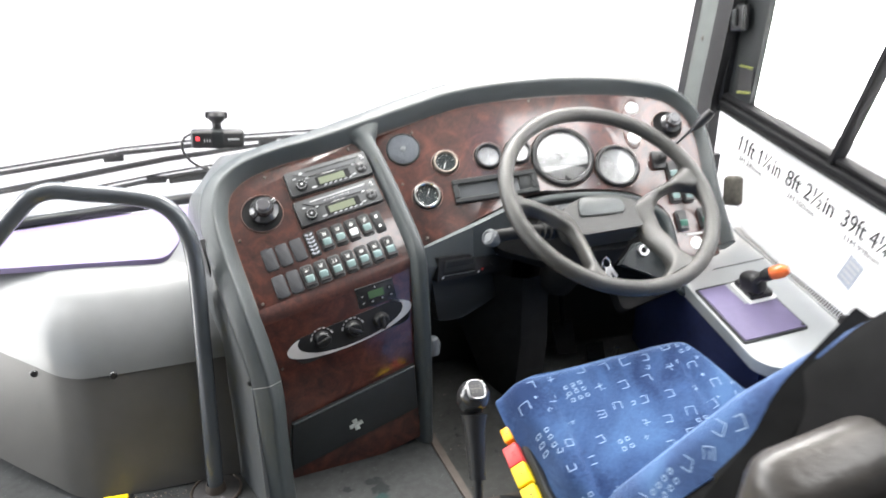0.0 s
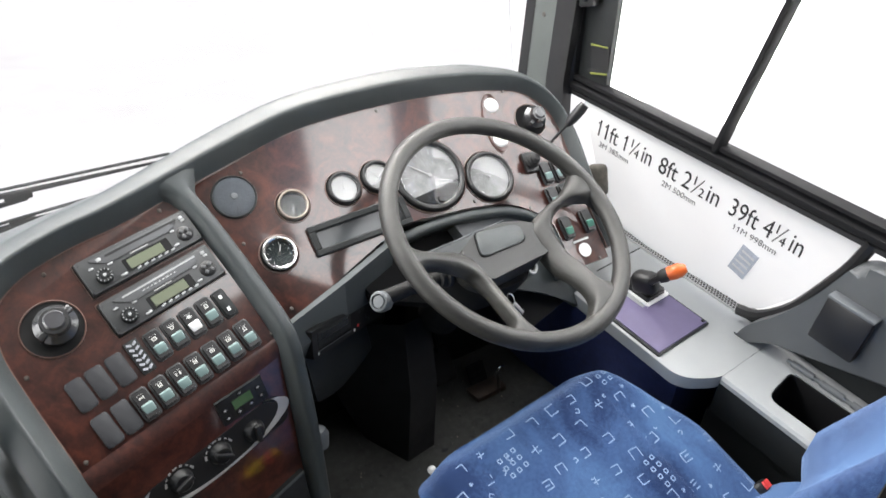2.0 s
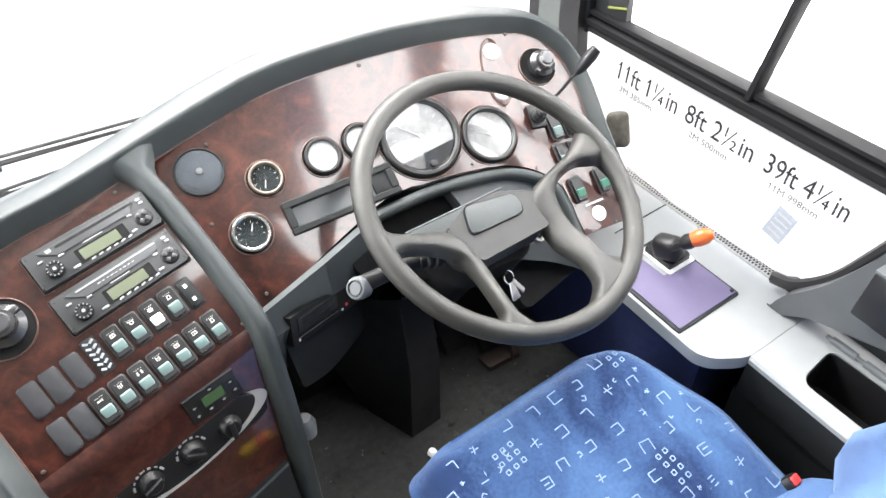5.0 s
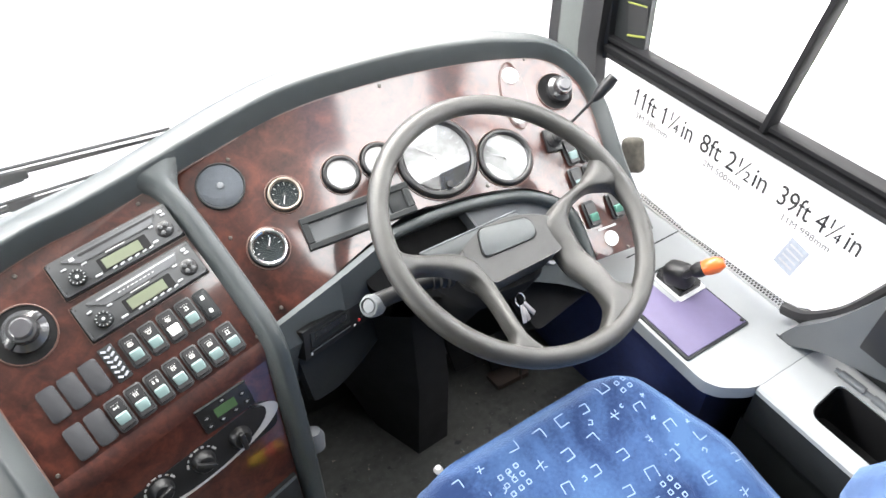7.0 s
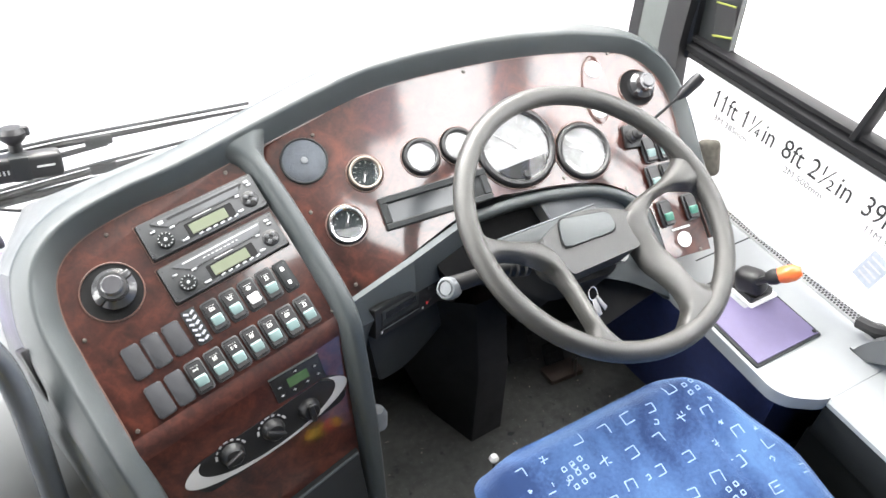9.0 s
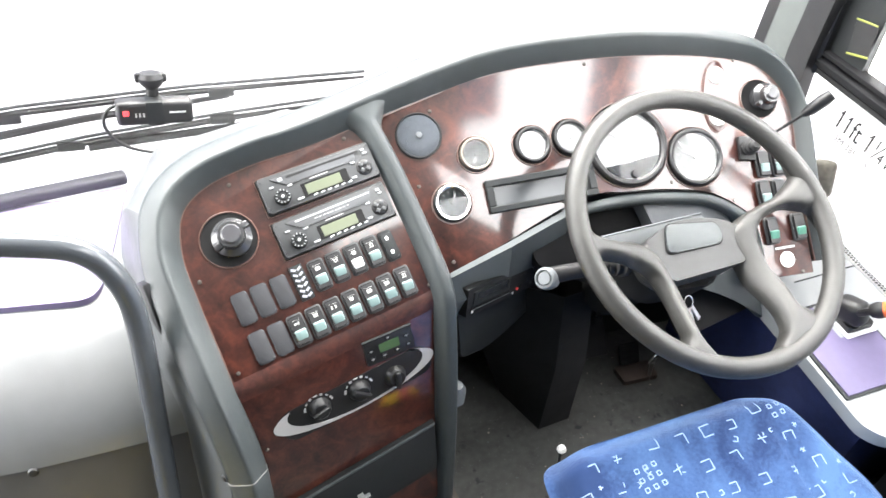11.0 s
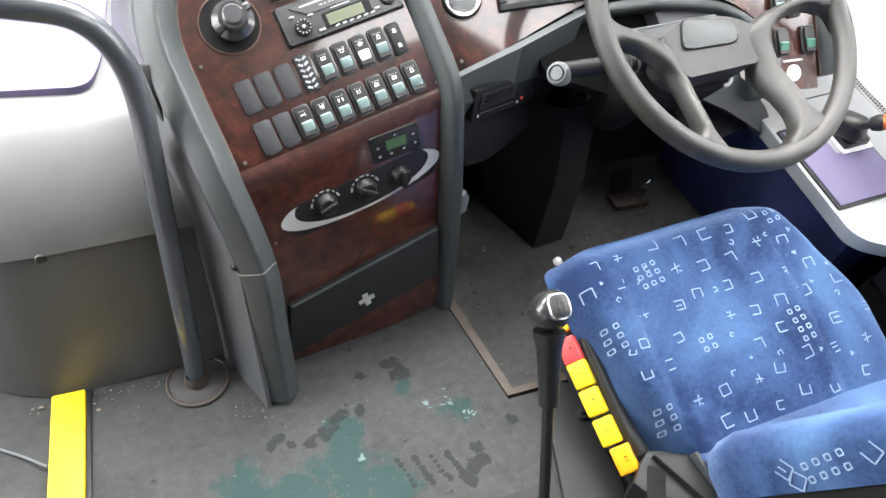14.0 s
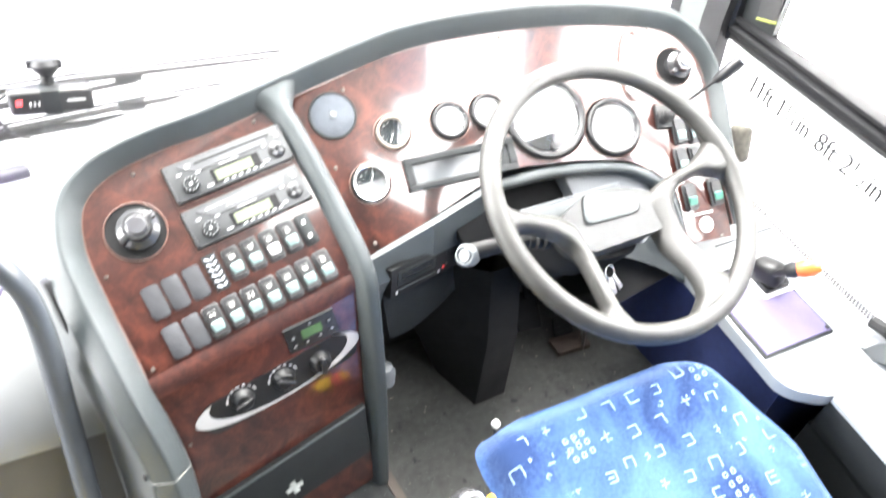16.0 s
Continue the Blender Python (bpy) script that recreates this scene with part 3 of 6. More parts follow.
bottom = curve([(0.34, -0.385, 0), (0.362, -0.29, 0), (0.345, -0.246, 0), (0.3, -0.2, 0), (0.235, -0.168, 0), (0.15, -0.14, 0), (0.061, -0.122, 0), (-0.205, -0.16, 0)], 5)
wood3 = [(p.x, p.y) for p in top + bottom]
gauge_panel = part("instrument_panel", prism(wood3, -0.02, 0.0, 0.002), WOOD, dash, "glossy burr wood instrument panel", base @ D3)

flare = loft([[base @ on1(0.1695 + s * w, v, h * k) for s, h in ((-1, -0.002), (-0.8, 0.01), (-0.4, 0.0195), (-0.15, 0.0215), (0.3, 0.0215), (0.65, 0.016), (1, -0.002))] for v, w, k in ((0.085, 0.0155, 0.9), (0.095, 0.016, 1.02), (0.115, 0.019, 1.01), (0.13, 0.024, 1.02), (0.142, 0.033, 1.03), (0.152, 0.047, 1.04), (0.161, 0.068, 1.05), (0.17, 0.1, 1.0))])
part("divider_flare", flare, GREY, dash, "", angle=60)

# side skin of the centre console towards the entrance
rows = [[(-0.004, 1.0, 0.0), (-0.03, 1.06, 0.0), (-0.062, 1.13, 0.0)], [(-0.008, 1.092, 0.228), (-0.03, 1.14, 0.24), (-0.06, 1.19, 0.26)],
        [on1(-0.234, -0.12, -0.005), (-0.062, 1.2, 0.37), (-0.085, 1.24, 0.365)], [on1(-0.23, 0.03, 0.0), (-0.09, 1.302, 0.455), (-0.118, 1.345, 0.4)],
        [on1(-0.2, 0.13, 0.004), (-0.105, 1.4, 0.53), (-0.136, 1.46, 0.4)], [on1(-0.115, 0.182, 0.004), (-0.05, 1.5, 0.58), (-0.12, 1.62, 0.4)],
        [on1(0.08, 0.186, 0.0), (0.16, 1.58, 0.59), (0.1, 1.78, 0.44)]]
skin = loft([[base @ Vector(p) for p in curve(r, 4)] for r in rows])
bmesh.ops.subdivide_edges(skin, edges=list(skin.edges), cuts=1, smooth=0.6)
part("side_panel", thicken(skin, 0.008), FLANK, dash, "pale grey console side")

# drawer in the lower panel
WORNPRINT = material("worn_white_print", (0.42, 0.44, 0.42), 0.55, vary=0.55, scale=160)
drawer = part("drawer", prism([(-0.186, -0.232), (-0.221, -0.33), (0.074, -0.318), (0.095, -0.221)], 0.0, 0.013, 0.003, 2), DARK, dash, "dark grey first-aid drawer front", base @ D2)
part("first_aid_cross", prism([(-0.02, -0.007), (-0.007, -0.007), (-0.007, -0.02), (0.007, -0.02), (0.007, -0.007), (0.02, -0.007), (0.02, 0.007), (0.007, 0.007), (0.007, 0.02), (-0.007, 0.02), (-0.007, 0.007), (-0.02, 0.007)], 0.0, 0.001), WORNPRINT, drawer, "worn white cross print", pose(-0.065, -0.2915, 0.0132, 0, 0, 3) @ Matrix.Diagonal((0.74, 0.62, 1, 1)))
# Pale tube paints the highlight along the drawer's upper edge.
part("top_highlight", tube([(-0.184, -0.2335, 0.0125), (0.094, -0.2225, 0.0125)], 0.0024, 8), FASCIA, drawer, "pale strip for the highlight on the upper edge")

# fascia under the instruments
fx = Vector((0.21, 0.118, 0.0)).normalized()
DF = basis((0.372, 1.232, 0.43), fx, (0, 0.1, 1))
edges = [[on3(-0.215, -0.153, 0.0), on3(-0.08, -0.142, 0.0), on3(0.046, -0.128, 0.0)], [DF @ Vector((-0.01, -0.038, 0.0)), DF @ Vector((0.137, -0.067, 0.0)), DF @ Vector((0.284, -0.096, 0.0))],
         [DF @ Vector((-0.01, -0.14, -0.04)), DF @ Vector((0.14, -0.15, -0.04)), DF @ Vector((0.284, -0.17, -0.04))]]
part("fascia", thicken(loft([[base @ p for p in row] for row in edges]), 0.012), FASCIA, dash, "grey fascia below the instruments", angle=20)
# ---------------------------------------------------------------- steering wheel
DW = basis((0.731, 1.102, 0.560), (0.998, 0.034, -0.049), (0.0, 0.823, 0.568))
wheel = thing("steering_wheel", "worn grey coach steering wheel with two looped spokes", "steering wheel", DW)
R = 0.2175
part("rim", tube([(R * math.cos(a), R * math.sin(a), 0) for a in np.linspace(0, 2 * math.pi, 72, endpoint=False)], 0.0158, 14, closed=True), LEATHER, wheel, "worn grey moulded rim")
# two looped spokes, each from the rim past the hub to the rim again: edge towards the hub, edge towards the opening
LOOPS = [
    ([(-0.2085, 0.05, 0), (-0.1985, 0.013, -0.002), (-0.1632, -0.0011, -0.0101), (-0.1038, -0.0033, -0.039), (-0.0788, -0.0211, -0.042), (-0.0704, -0.0501, -0.042), (-0.0668, -0.0711, -0.0406), (-0.07, -0.1006, -0.0315), (-0.0797, -0.1406, -0.0109), (-0.0797, -0.169, -0.0019), (-0.055, -0.206, 0)],
     [(-0.209, -0.062, 0), (-0.1975, -0.03, -0.002), (-0.159, -0.0318, -0.0106), (-0.1281, -0.0399, -0.0256), (-0.112, -0.049, -0.0315), (-0.1, -0.061, -0.034), (-0.0952, -0.08, -0.031), (-0.0946, -0.0996, -0.0238), (-0.101, -0.1388, -0.0064), (-0.1054, -0.1605, -0.0006), (-0.128, -0.174, 0)]),
    ([(0.193, 0.097, 0), (0.1985, 0.068, -0.001), (0.1589, 0.0364, -0.0102), (0.128, 0.0271, -0.0273), (0.0935, 0.015, -0.0412), (0.0629, -0.0061, -0.042), (0.0593, -0.0335, -0.042), (0.0628, -0.0604, -0.042), (0.0641, -0.0946, -0.0352), (0.0698, -0.1248, -0.0207), (0.0695, -0.1548, -0.0072), (0.0594, -0.1806, -0.0009), (0.02, -0.2115, 0)],
     [(0.2125, -0.04, 0), (0.2045, -0.008, -0.0005), (0.1922, 0.0031, -0.0006), (0.1675, 0.014, -0.0079), (0.1382, 0.0089, -0.0232), (0.1235, -0.0055, -0.031), (0.117, -0.018, -0.033), (0.1134, -0.0289, -0.034), (0.1084, -0.0645, -0.0297), (0.109, -0.085, -0.023), (0.1104, -0.1023, -0.0166), (0.1126, -0.1356, -0.0046), (0.148, -0.16, 0)]),
]
SECTION = ((0.0, -0.016), (-0.03, -0.004), (0.06, 0.004), (0.17, 0.0085), (0.3, 0.0105), (0.6, 0.0105), (0.72, 0.009), (0.84, 0.003), (1.0, -0.013), (0.9, -0.02), (0.2, -0.02))
for one, two in LOOPS:
    bm = bmesh.new()
    rings = []
    for p, q in zip(curve(one, 6), curve(two, 6)):
        rings.append([bm.verts.new(p.lerp(q, f) + Vector((0, 0, h))) for f, h in SECTION])
    k = len(SECTION)
    for r0, r1 in zip(rings, rings[1:]):
        for j in range(k):
            bm.faces.new((r0[j], r0[(j + 1) % k], r1[(j + 1) % k], r1[j]))
    bm.faces.new(rings[0])
    bm.faces.new(rings[-1][::-1])
    part("spoke", bm, LEATHER, wheel, "wide looped spoke", angle=50)
hub = part("hub", prism(rounded([(-0.1, -0.008, 0.01), (-0.05, 0.0185, 0.02), (0.0, 0.0245, 0.03), (0.052, 0.017, 0.02), (0.085, 0.0, 0.01), (0.085, -0.05, 0.01), (0.0618, -0.0585, 0.004), (-0.0652, -0.0705, 0.004), (-0.09, -0.05, 0.01)]), -0.088, -0.0335, 0.006, 3), HUB, wheel, "dark grey padded hub")
part("horn_pad", prism(rounded([(-0.066, -0.0285, 0.015), (0.0415, -0.0225, 0.015), (0.0425, 0.0115, 0.013), (-0.052, 0.0185, 0.013)]), -0.0335, -0.03, 0.002), GREY, hub, "flat horn pad")
part("pad_groove", prism(rounded([(-0.0685, -0.0308, 0.016), (0.0438, -0.0246, 0.016), (0.0446, 0.0135, 0.014), (-0.0535, 0.0207, 0.014)]), -0.035, -0.033), PIT, hub)
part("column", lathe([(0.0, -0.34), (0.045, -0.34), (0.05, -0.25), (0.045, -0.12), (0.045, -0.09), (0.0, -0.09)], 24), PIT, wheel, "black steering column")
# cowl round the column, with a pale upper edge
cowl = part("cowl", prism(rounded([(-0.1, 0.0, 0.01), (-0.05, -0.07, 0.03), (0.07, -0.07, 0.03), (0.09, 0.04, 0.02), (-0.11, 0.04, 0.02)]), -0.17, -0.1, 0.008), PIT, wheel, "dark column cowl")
part("top_plate", prism(rounded([(-0.137, 0.026, 0.003), (-0.085, 0.006, 0.004), (0.0, 0.0, 0.0), (0.062, 0.02, 0.003), (0.06, 0.043, 0.006)]), -0.1, -0.077, 0.002), GREY, cowl, "grey upper cowl plate")
part("lip", cuboid(0.196, 0.003, 0.004, (-0.038, 0.0365, -0.078), 0.001, 1, None, pose(0, 0, 0, 0, 0, 5)), SIDE, cowl, "pale strip along the edge of the cowl")
stalk = part("left_stalk", tube([DW.inverted() @ Vector(p) for p in ((0.66, 1.14, 0.475), (0.58, 1.14, 0.482), (0.5, 1.145, 0.476))], [0.0125, 0.0125, 0.0135], 16), STALK, wheel, "black multi-function stalk")
part("end_button", lathe([(0.0, -0.016), (0.0155, -0.016), (0.0175, -0.004), (0.0175, 0.004), (0.0155, 0.008), (0.0125, 0.009), (0.0115, 0.005), (0.0105, 0.005), (0.0095, 0.008), (0, 0.0085)], 28), SIDE, stalk, "", DW.inverted() @ look((0.492, 1.14, 0.476), (0.6, 1.2, 0.4)))
for i, r in enumerate((0.02, 0.017, 0.014)):
    part("stalk_boot", lathe([(0.0, -0.005), (r, -0.005), (r, 0.004), (r - 0.004, 0.006), (0, 0.006)], 20), RUBBER, stalk, "", DW.inverted() @ look((0.62 - 0.012 * i, 1.14, 0.479), (0.7, 1.15, 0.47)))
cowl = part("lock_cowl", prism([(-0.0657, -0.0149), (-0.0349, 0.003), (-0.0152, 0.0198), (0.0051, 0.0195), (0.0266, 0.0084), (0.0604, -0.0295), (0.0904, -0.0813), (0.1066, -0.1372), (0.0704, -0.1309), (0.0463, -0.0953), (0.002, -0.0596), (-0.0325, -0.0356)], -0.014, 0.0, 0.004), GREY, dash, "grey flared cowl round the ignition lock", base @ basis((0.883, 1.211, 0.373), (0.97, 0.1, 0.15), (-0.15, 0.45, 0.88)), angle=30)
lock = part("ignition_lock", lathe([(0, 0.006), (0.0065, 0.006), (0.008, 0.0095), (0.0125, 0.0095), (0.0145, 0.006), (0.015, -0.002), (0, -0.002)], 28), STEEL, cowl, "bright round ignition lock")
part("key_slot", prism(oval(0.0062, k=16), 0.0055, 0.0066), PIT, lock)
keyring = part("key_ring", tube([(0.011 * math.cos(a), 0.011 * math.sin(a), 0) for a in np.linspace(0, 6.283, 20, endpoint=False)], 0.0012, 6, closed=True), CHROME, wheel, "steel key ring with keys", DW.inverted() @ pose(0.735, 1.1, 0.408, 60, 0, 20))
for k, a in enumerate((0, 25, -20)):
    part("key", cuboid(0.009, 0.03, 0.002, (0, -0.024, 0), 0.0008), STEEL, keyring, "", pose(0, 0, 0.001 * k, 0, 0, a))
part("lock_barrel", lathe([(0, 0), (0.014, 0), (0.014, 0.02), (0.01, 0.022), (0, 0.022)], 20), CHROME, wheel, "chrome ignition barrel", DW.inverted() @ look((0.742, 1.13, 0.425), (0.73, 1.05, 0.42)))

# ---------------------------------------------------------------- instruments
FACE = material("dial_face", (0.018, 0.022, 0.024), 0.9, vary=0.05, spec=0.1)
# Pale colour paints the sky's reflection that hides these dials' faces and print.
GLAREFACE = material("pale_glare_face", (0.17, 0.175, 0.18), 0.3, vary=0.5, scale=50, coat=0.7)
PRINTWHITE = material("dial_print", (0.55, 0.56, 0.56), 0.5, vary=0.1)
GLAREPRINT = material("glare_washed_print", (0.28, 0.285, 0.29), 0.4, vary=0.3)
BRASS = material("dull_brass_bezel", (0.3, 0.26, 0.22), 0.35, 0.6, vary=0.1)


def screw(u, v, parent, m, r=0.0034):
    bm = lathe([(0, 0.0022), (r * 0.7, 0.002), (r, 0.0006), (r, 0), (0, 0)], 12)
    return part("screw", bm, SCREW, parent, "", m @ pose(u, v, 0.0003))


for u, v in ((0.15, -0.142), (-0.068, 0.124), (-0.164, 0.004), (-0.167, -0.142), (0.125, 0.128), (0.158, 0.03)):
    screw(u, v, radio_panel, Matrix())
for u, v in ((-0.183, 0.0), (-0.179, -0.137), (-0.116, 0.111), (0.177, 0.094), (0.453, 0.003), (0.241, -0.158), (0.34, -0.232), (0.04, -0.115), (0.345, -0.375), (0.41, -0.4)):
    screw(u, v, gauge_panel, Matrix())
for u, v in ((-0.165, -0.115), (0.15, -0.075)):
    screw(u, v, lower_panel, Matrix(), 0.003)


def gauge(u, v, r, bezel_mat, label, face=FACE, ticks=9, needle=0.6, wide=0.006):
    g = thing("gauge", label, "gauge", at(D3, u, v, 0.0), "instrument gauges")
    part("bezel", ring(r, r + wide, -0.002, 0.011), bezel_mat, g)
    part("seat_ring", ring(r + wide + 0.0025, r + wide + 0.0048, -0.002, 0.0022), EDGEGLINT, g, "pale highlight round the cut edge of the opening")
    part("gap", ring(r + wide, r + wide + 0.0028, -0.002, 0.0012), PIT, g)
    dial = part("dial", prism(oval(r - 0.001, k=36), 0.0005, 0.002), face, g, "", pose(0, 0, 0))
    glare = face is not FACE
    ink = GLAREPRINT if glare else PRINTWHITE
    for i in range(ticks):
        a = radians(210 - 240 * i / (ticks - 1))
        part("tick", cuboid(r * (0.16 if i % 2 else 0.1), r * (0.02 if glare else 0.035), 0.0006), ink, dial, "", pose(r * 0.78 * math.cos(a), r * 0.78 * math.sin(a), 0.0023, 0, 0, math.degrees(a)))
    part("needle", cuboid(r * 0.75, r * (0.025 if glare else 0.06), 0.001), ink, dial, "", pose(r * 0.3 * math.cos(needle), r * 0.3 * math.sin(needle), 0.004, 0, 0, math.degrees(needle)))
    part("hub_cap", lathe([(0, 0.006), (r * (0.07 if glare else 0.13), 0.005), (r * (0.07 if glare else 0.13), 0.002), (0, 0.002)], 14), ink if glare else BLACK, dial)
    glass = part("glass", prism(oval(r, k=36), 0.0075, 0.0085), DIALGLASS, g)
    glass.visible_shadow = False
    return g


gauge(-0.072, 0.015, 0.0235, BRASS, "small round pressure gauge with worn brass bezel", needle=-2.2, wide=0.0042)
gauge(-0.142, -0.046, 0.0245, CHROME, "small round fuel gauge with bright bezel", needle=0.9)
gauge(0.027, -0.005, 0.025, BLACK, "small round gauge in a black rim", GLAREFACE, needle=1.2)
gauge(0.096, -0.018, 0.025, BLACK, "small round gauge behind the wheel rim", GLAREFACE, needle=1.8)
gauge(0.301, -0.133, 0.044, BLACK, "large round rev counter with black bezel", GLAREFACE, 13, 2.4, 0.008)
speedo = gauge(0.19, -0.067, 0.062, BLACK, "large round tachograph speedometer with black bezel", GLAREFACE, 15, 2.2, 0.012)
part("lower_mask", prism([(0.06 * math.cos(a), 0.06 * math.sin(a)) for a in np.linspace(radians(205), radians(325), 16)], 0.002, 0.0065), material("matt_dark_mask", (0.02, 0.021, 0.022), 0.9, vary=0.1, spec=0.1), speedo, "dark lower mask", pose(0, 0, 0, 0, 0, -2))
part("lock_knob", lathe([(0, 0.014), (0.006, 0.013), (0.007, 0.006), (0, 0.006)], 16), BLACK, speedo, "", pose(-0.012, -0.052, 0))

sp = thing("speaker", "small round dark grey dashboard speaker grille", "speaker", at(D3, -0.15, 0.079))
part("grille", lathe([(0, 0.006), (0.006, 0.006), (0.02, 0.005), (0.034, 0.004), (0.037, 0.002), (0.038, 0), (0, 0)], 40), material("speaker_grille", (0.05, 0.06, 0.075), 0.6, vary=0.2, scale=600, bump=0.8, bump_scale=1500), sp)
part("ring", ring(0.0355, 0.039, 0, 0.005), DARK, sp)
part("cap", lathe([(0, 0.0085), (0.005, 0.0075), (0.0065, 0.005), (0, 0.005)], 20), SIDE, sp)

slot = thing("display_unit", "long dark grey display unit with recessed window", "display", at(D3, 0.012, -0.08, 0, -11.8))
bm = bmesh.new()
for x, y, w, h in ((0, 0.022, 0.196, 0.012), (0, -0.0225, 0.196, 0.011), (-0.0915, 0, 0.013, 0.034), (0.0915, 0, 0.013, 0.034)):
    cuboid(w, h, 0.012, (x, y, 0.004), 0.0015, 1, bm)
part("frame", bm, DARK, slot)
part("window", cuboid(0.172, 0.036, 0.004, (0, 0, -0.001)), material("smoked_display", (0.06, 0.065, 0.07), 0.2, vary=0.05), slot)
part("end_block", cuboid(0.03, 0.034, 0.008, (0.07, 0, 0.003), 0.002), DARK, slot)

badge = thing("warning_lamp_plate", "oval burr plate with two white warning lamps", "warning lamps", at(D3, 0.39, -0.046, 0.0, -23.5))
part("plate_edge", prism(oval(0.0268, 0.0678, 40), 0.0, 0.0018), EDGEGLINT, badge)
part("plate", prism(oval(0.025, 0.066, 40), 0.0, 0.004, 0.002), WOOD, badge)
for y in (0.038, -0.04):
    part("lamp", lathe([(0, 0.009), (0.012, 0.008), (0.016, 0.004), (0.016, 0.0), (0, 0)], 24), WHITE, badge, "pale lamp lens", pose(0, y, 0.002))

KNOBGREY = material("glossy_dark_knob", (0.05, 0.051, 0.054), 0.2, 0.3, vary=0.25, coat=0.6)
ROUNDKNOB = lambda r, h: lathe([(0, h), (r * 0.45, h), (r * 0.5, h - 0.002), (r * 0.62, h - 0.002), (r * 0.68, h * 0.62), (r * 0.8, h * 0.55), (r * 0.98, h * 0.45), (r, h * 0.2), (r * 0.92, 0), (0, 0)], 36)


def rotary(m, r, h, label):
    k = thing("rotary_knob", label, "knob", m, "dashboard knobs")
    part("rim", ring(r * 1.39, r * 1.46, -0.001, 0.003), EDGEGLINT, k, "pale highlight round the cut edge of the recess")
    # Flat black disc paints the shade of a hollow that isn't cut.
    part("recess", lathe([(r * 1.4, 0.0015), (r * 1.3, 0.0008), (0, 0.0008)], 36), PIT, k)
    kb = part("knob", ROUNDKNOB(r, h), KNOBGREY, k, "glossy dark turned knob", pose(0.004, -0.003, 0))
    part("cap", lathe([(0, 0.0025), (r * 0.4, 0.002), (r * 0.46, 0), (0, 0)], 28), material("worn_black_cap", (0.05, 0.05, 0.055), 0.25, vary=0.2, coat=0.5), kb, "worn shiny cap", pose(0, 0, h))
    for s in (-1, 1):
        part("finger_grip", cuboid(r * 0.5, r * 0.35, h * 0.6, (0, 0, 0), 0.003), KNOBGREY, kb, "", pose(s * r * 0.78, 0, h * 0.4))
    return k


rotary(at(D1, -0.101, 0.046, 0.0, 20), 0.03, 0.045, "large black rotary light switch in a round recess")
rotary(at(D3, 0.468, -0.08, 0.0, 20), 0.0255, 0.036, "black rotary switch by the window pillar")

wand = thing("hand_stalk", "black hand-brake stalk with paddle on the dashboard", "stalk", at(D3, 0.401, -0.155, 0.0, -20))
part("base", cuboid(0.032, 0.044, 0.01, (0, 0, 0.005), 0.003), BLACK, wand)
part("boot", lathe([(0.014, 0.01), (0.016, 0.016), (0.012, 0.018), (0.014, 0.023), (0.01, 0.026), (0.011, 0.031), (0.006, 0.036), (0, 0.036)], 20), RUBBER, wand)
inv = wand.matrix_world.inverted() @ D3
part("rod", tube([inv @ Vector(p) for p in ((0.401, -0.155, 0.03), (0.44, -0.145, 0.07), (0.468, -0.137, 0.098))], 0.0028, 8), BLACK, wand)
part("paddle", tube([inv @ Vector(p) for p in ((0.463, -0.139, 0.092), (0.472, -0.136, 0.102), (0.49, -0.13, 0.12), (0.499, -0.127, 0.129))], [0.006, 0.0105, 0.0115, 0.0095], 12), BLACK, wand)

# ---------------------------------------------------------------- rocker switches
PRINT = material("white_symbol_print", (0.7, 0.7, 0.68), 0.5, vary=0.05)
BLANKGREY = material("matt_blank_plastic", (0.036, 0.037, 0.041), 0.62, vary=0.12, spec=0.25)
SWITCHGREY = material("grey_switch_plastic", (0.034, 0.035, 0.037), 0.5, vary=0.12)


GLYPHS = {
    "beam": ((-3, 1.5, 3, 0), (-3, -0.3, 3, 0), (-3, -2.1, 3, 0), (2.4, -0.3, 4.4, 90), (4, -0.3, 2.6, 90), (3.2, 1.7, 1.8, 0), (3.2, -2.3, 1.8, 0)),
    "lamp": ((0, 2.4, 5, 0), (-2.4, 0.4, 4, 90), (2.4, 0.4, 4, 90), (0, -1.8, 3.4, 0), (-3.8, 3, 2, 35), (3.8, 3, 2, -35)),
    "sun": ((0, 0, 9, 0), (0, 0, 7, 90), (0, 0, 8, 45), (0, 0, 8, -45)),
    "box": ((0, 2.2, 6.6, 0), (0, -2.2, 6.6, 0), (-3.2, 0, 4.6, 90), (3.2, 0, 4.6, 90), (0, 0, 2.4, 0)),
    "people": ((-2.4, 0, 4.6, 90), (2.4, 0, 4.6, 90), (-2.4, 2.8, 2, 0), (2.4, 2.8, 2, 0), (0, -0.2, 5.5, 90)),
    "horn": ((-1.5, 0, 5.5, 25), (-1.5, 0.4, 5.5, -25), (2.6, 0.2, 5, 90), (-4, 0, 2, 90)),
    "door": ((-1.6, 0, 5.4, 90), (2.4, 0, 5.4, 90), (0.4, 2.6, 4.6, 0), (0, -2.8, 7, 0)),
}


def glyph_mesh(kind):
    bm = bmesh.new()
    for x, y, length, turn in GLYPHS[kind]:
        cuboid(length * 0.001, 0.00105, 0.0005, (x * 0.001, y * 0.001, 0), 0, 1, bm, pose(0, 0, 0, 0, 0, turn))
    for k in range(4):
        cuboid(0.0012, 0.0008, 0.0005, (-0.0048 + 0.0032 * k, 0.0055 - 0.0003 * (k % 2), 0), 0, 1, bm)
    return bm


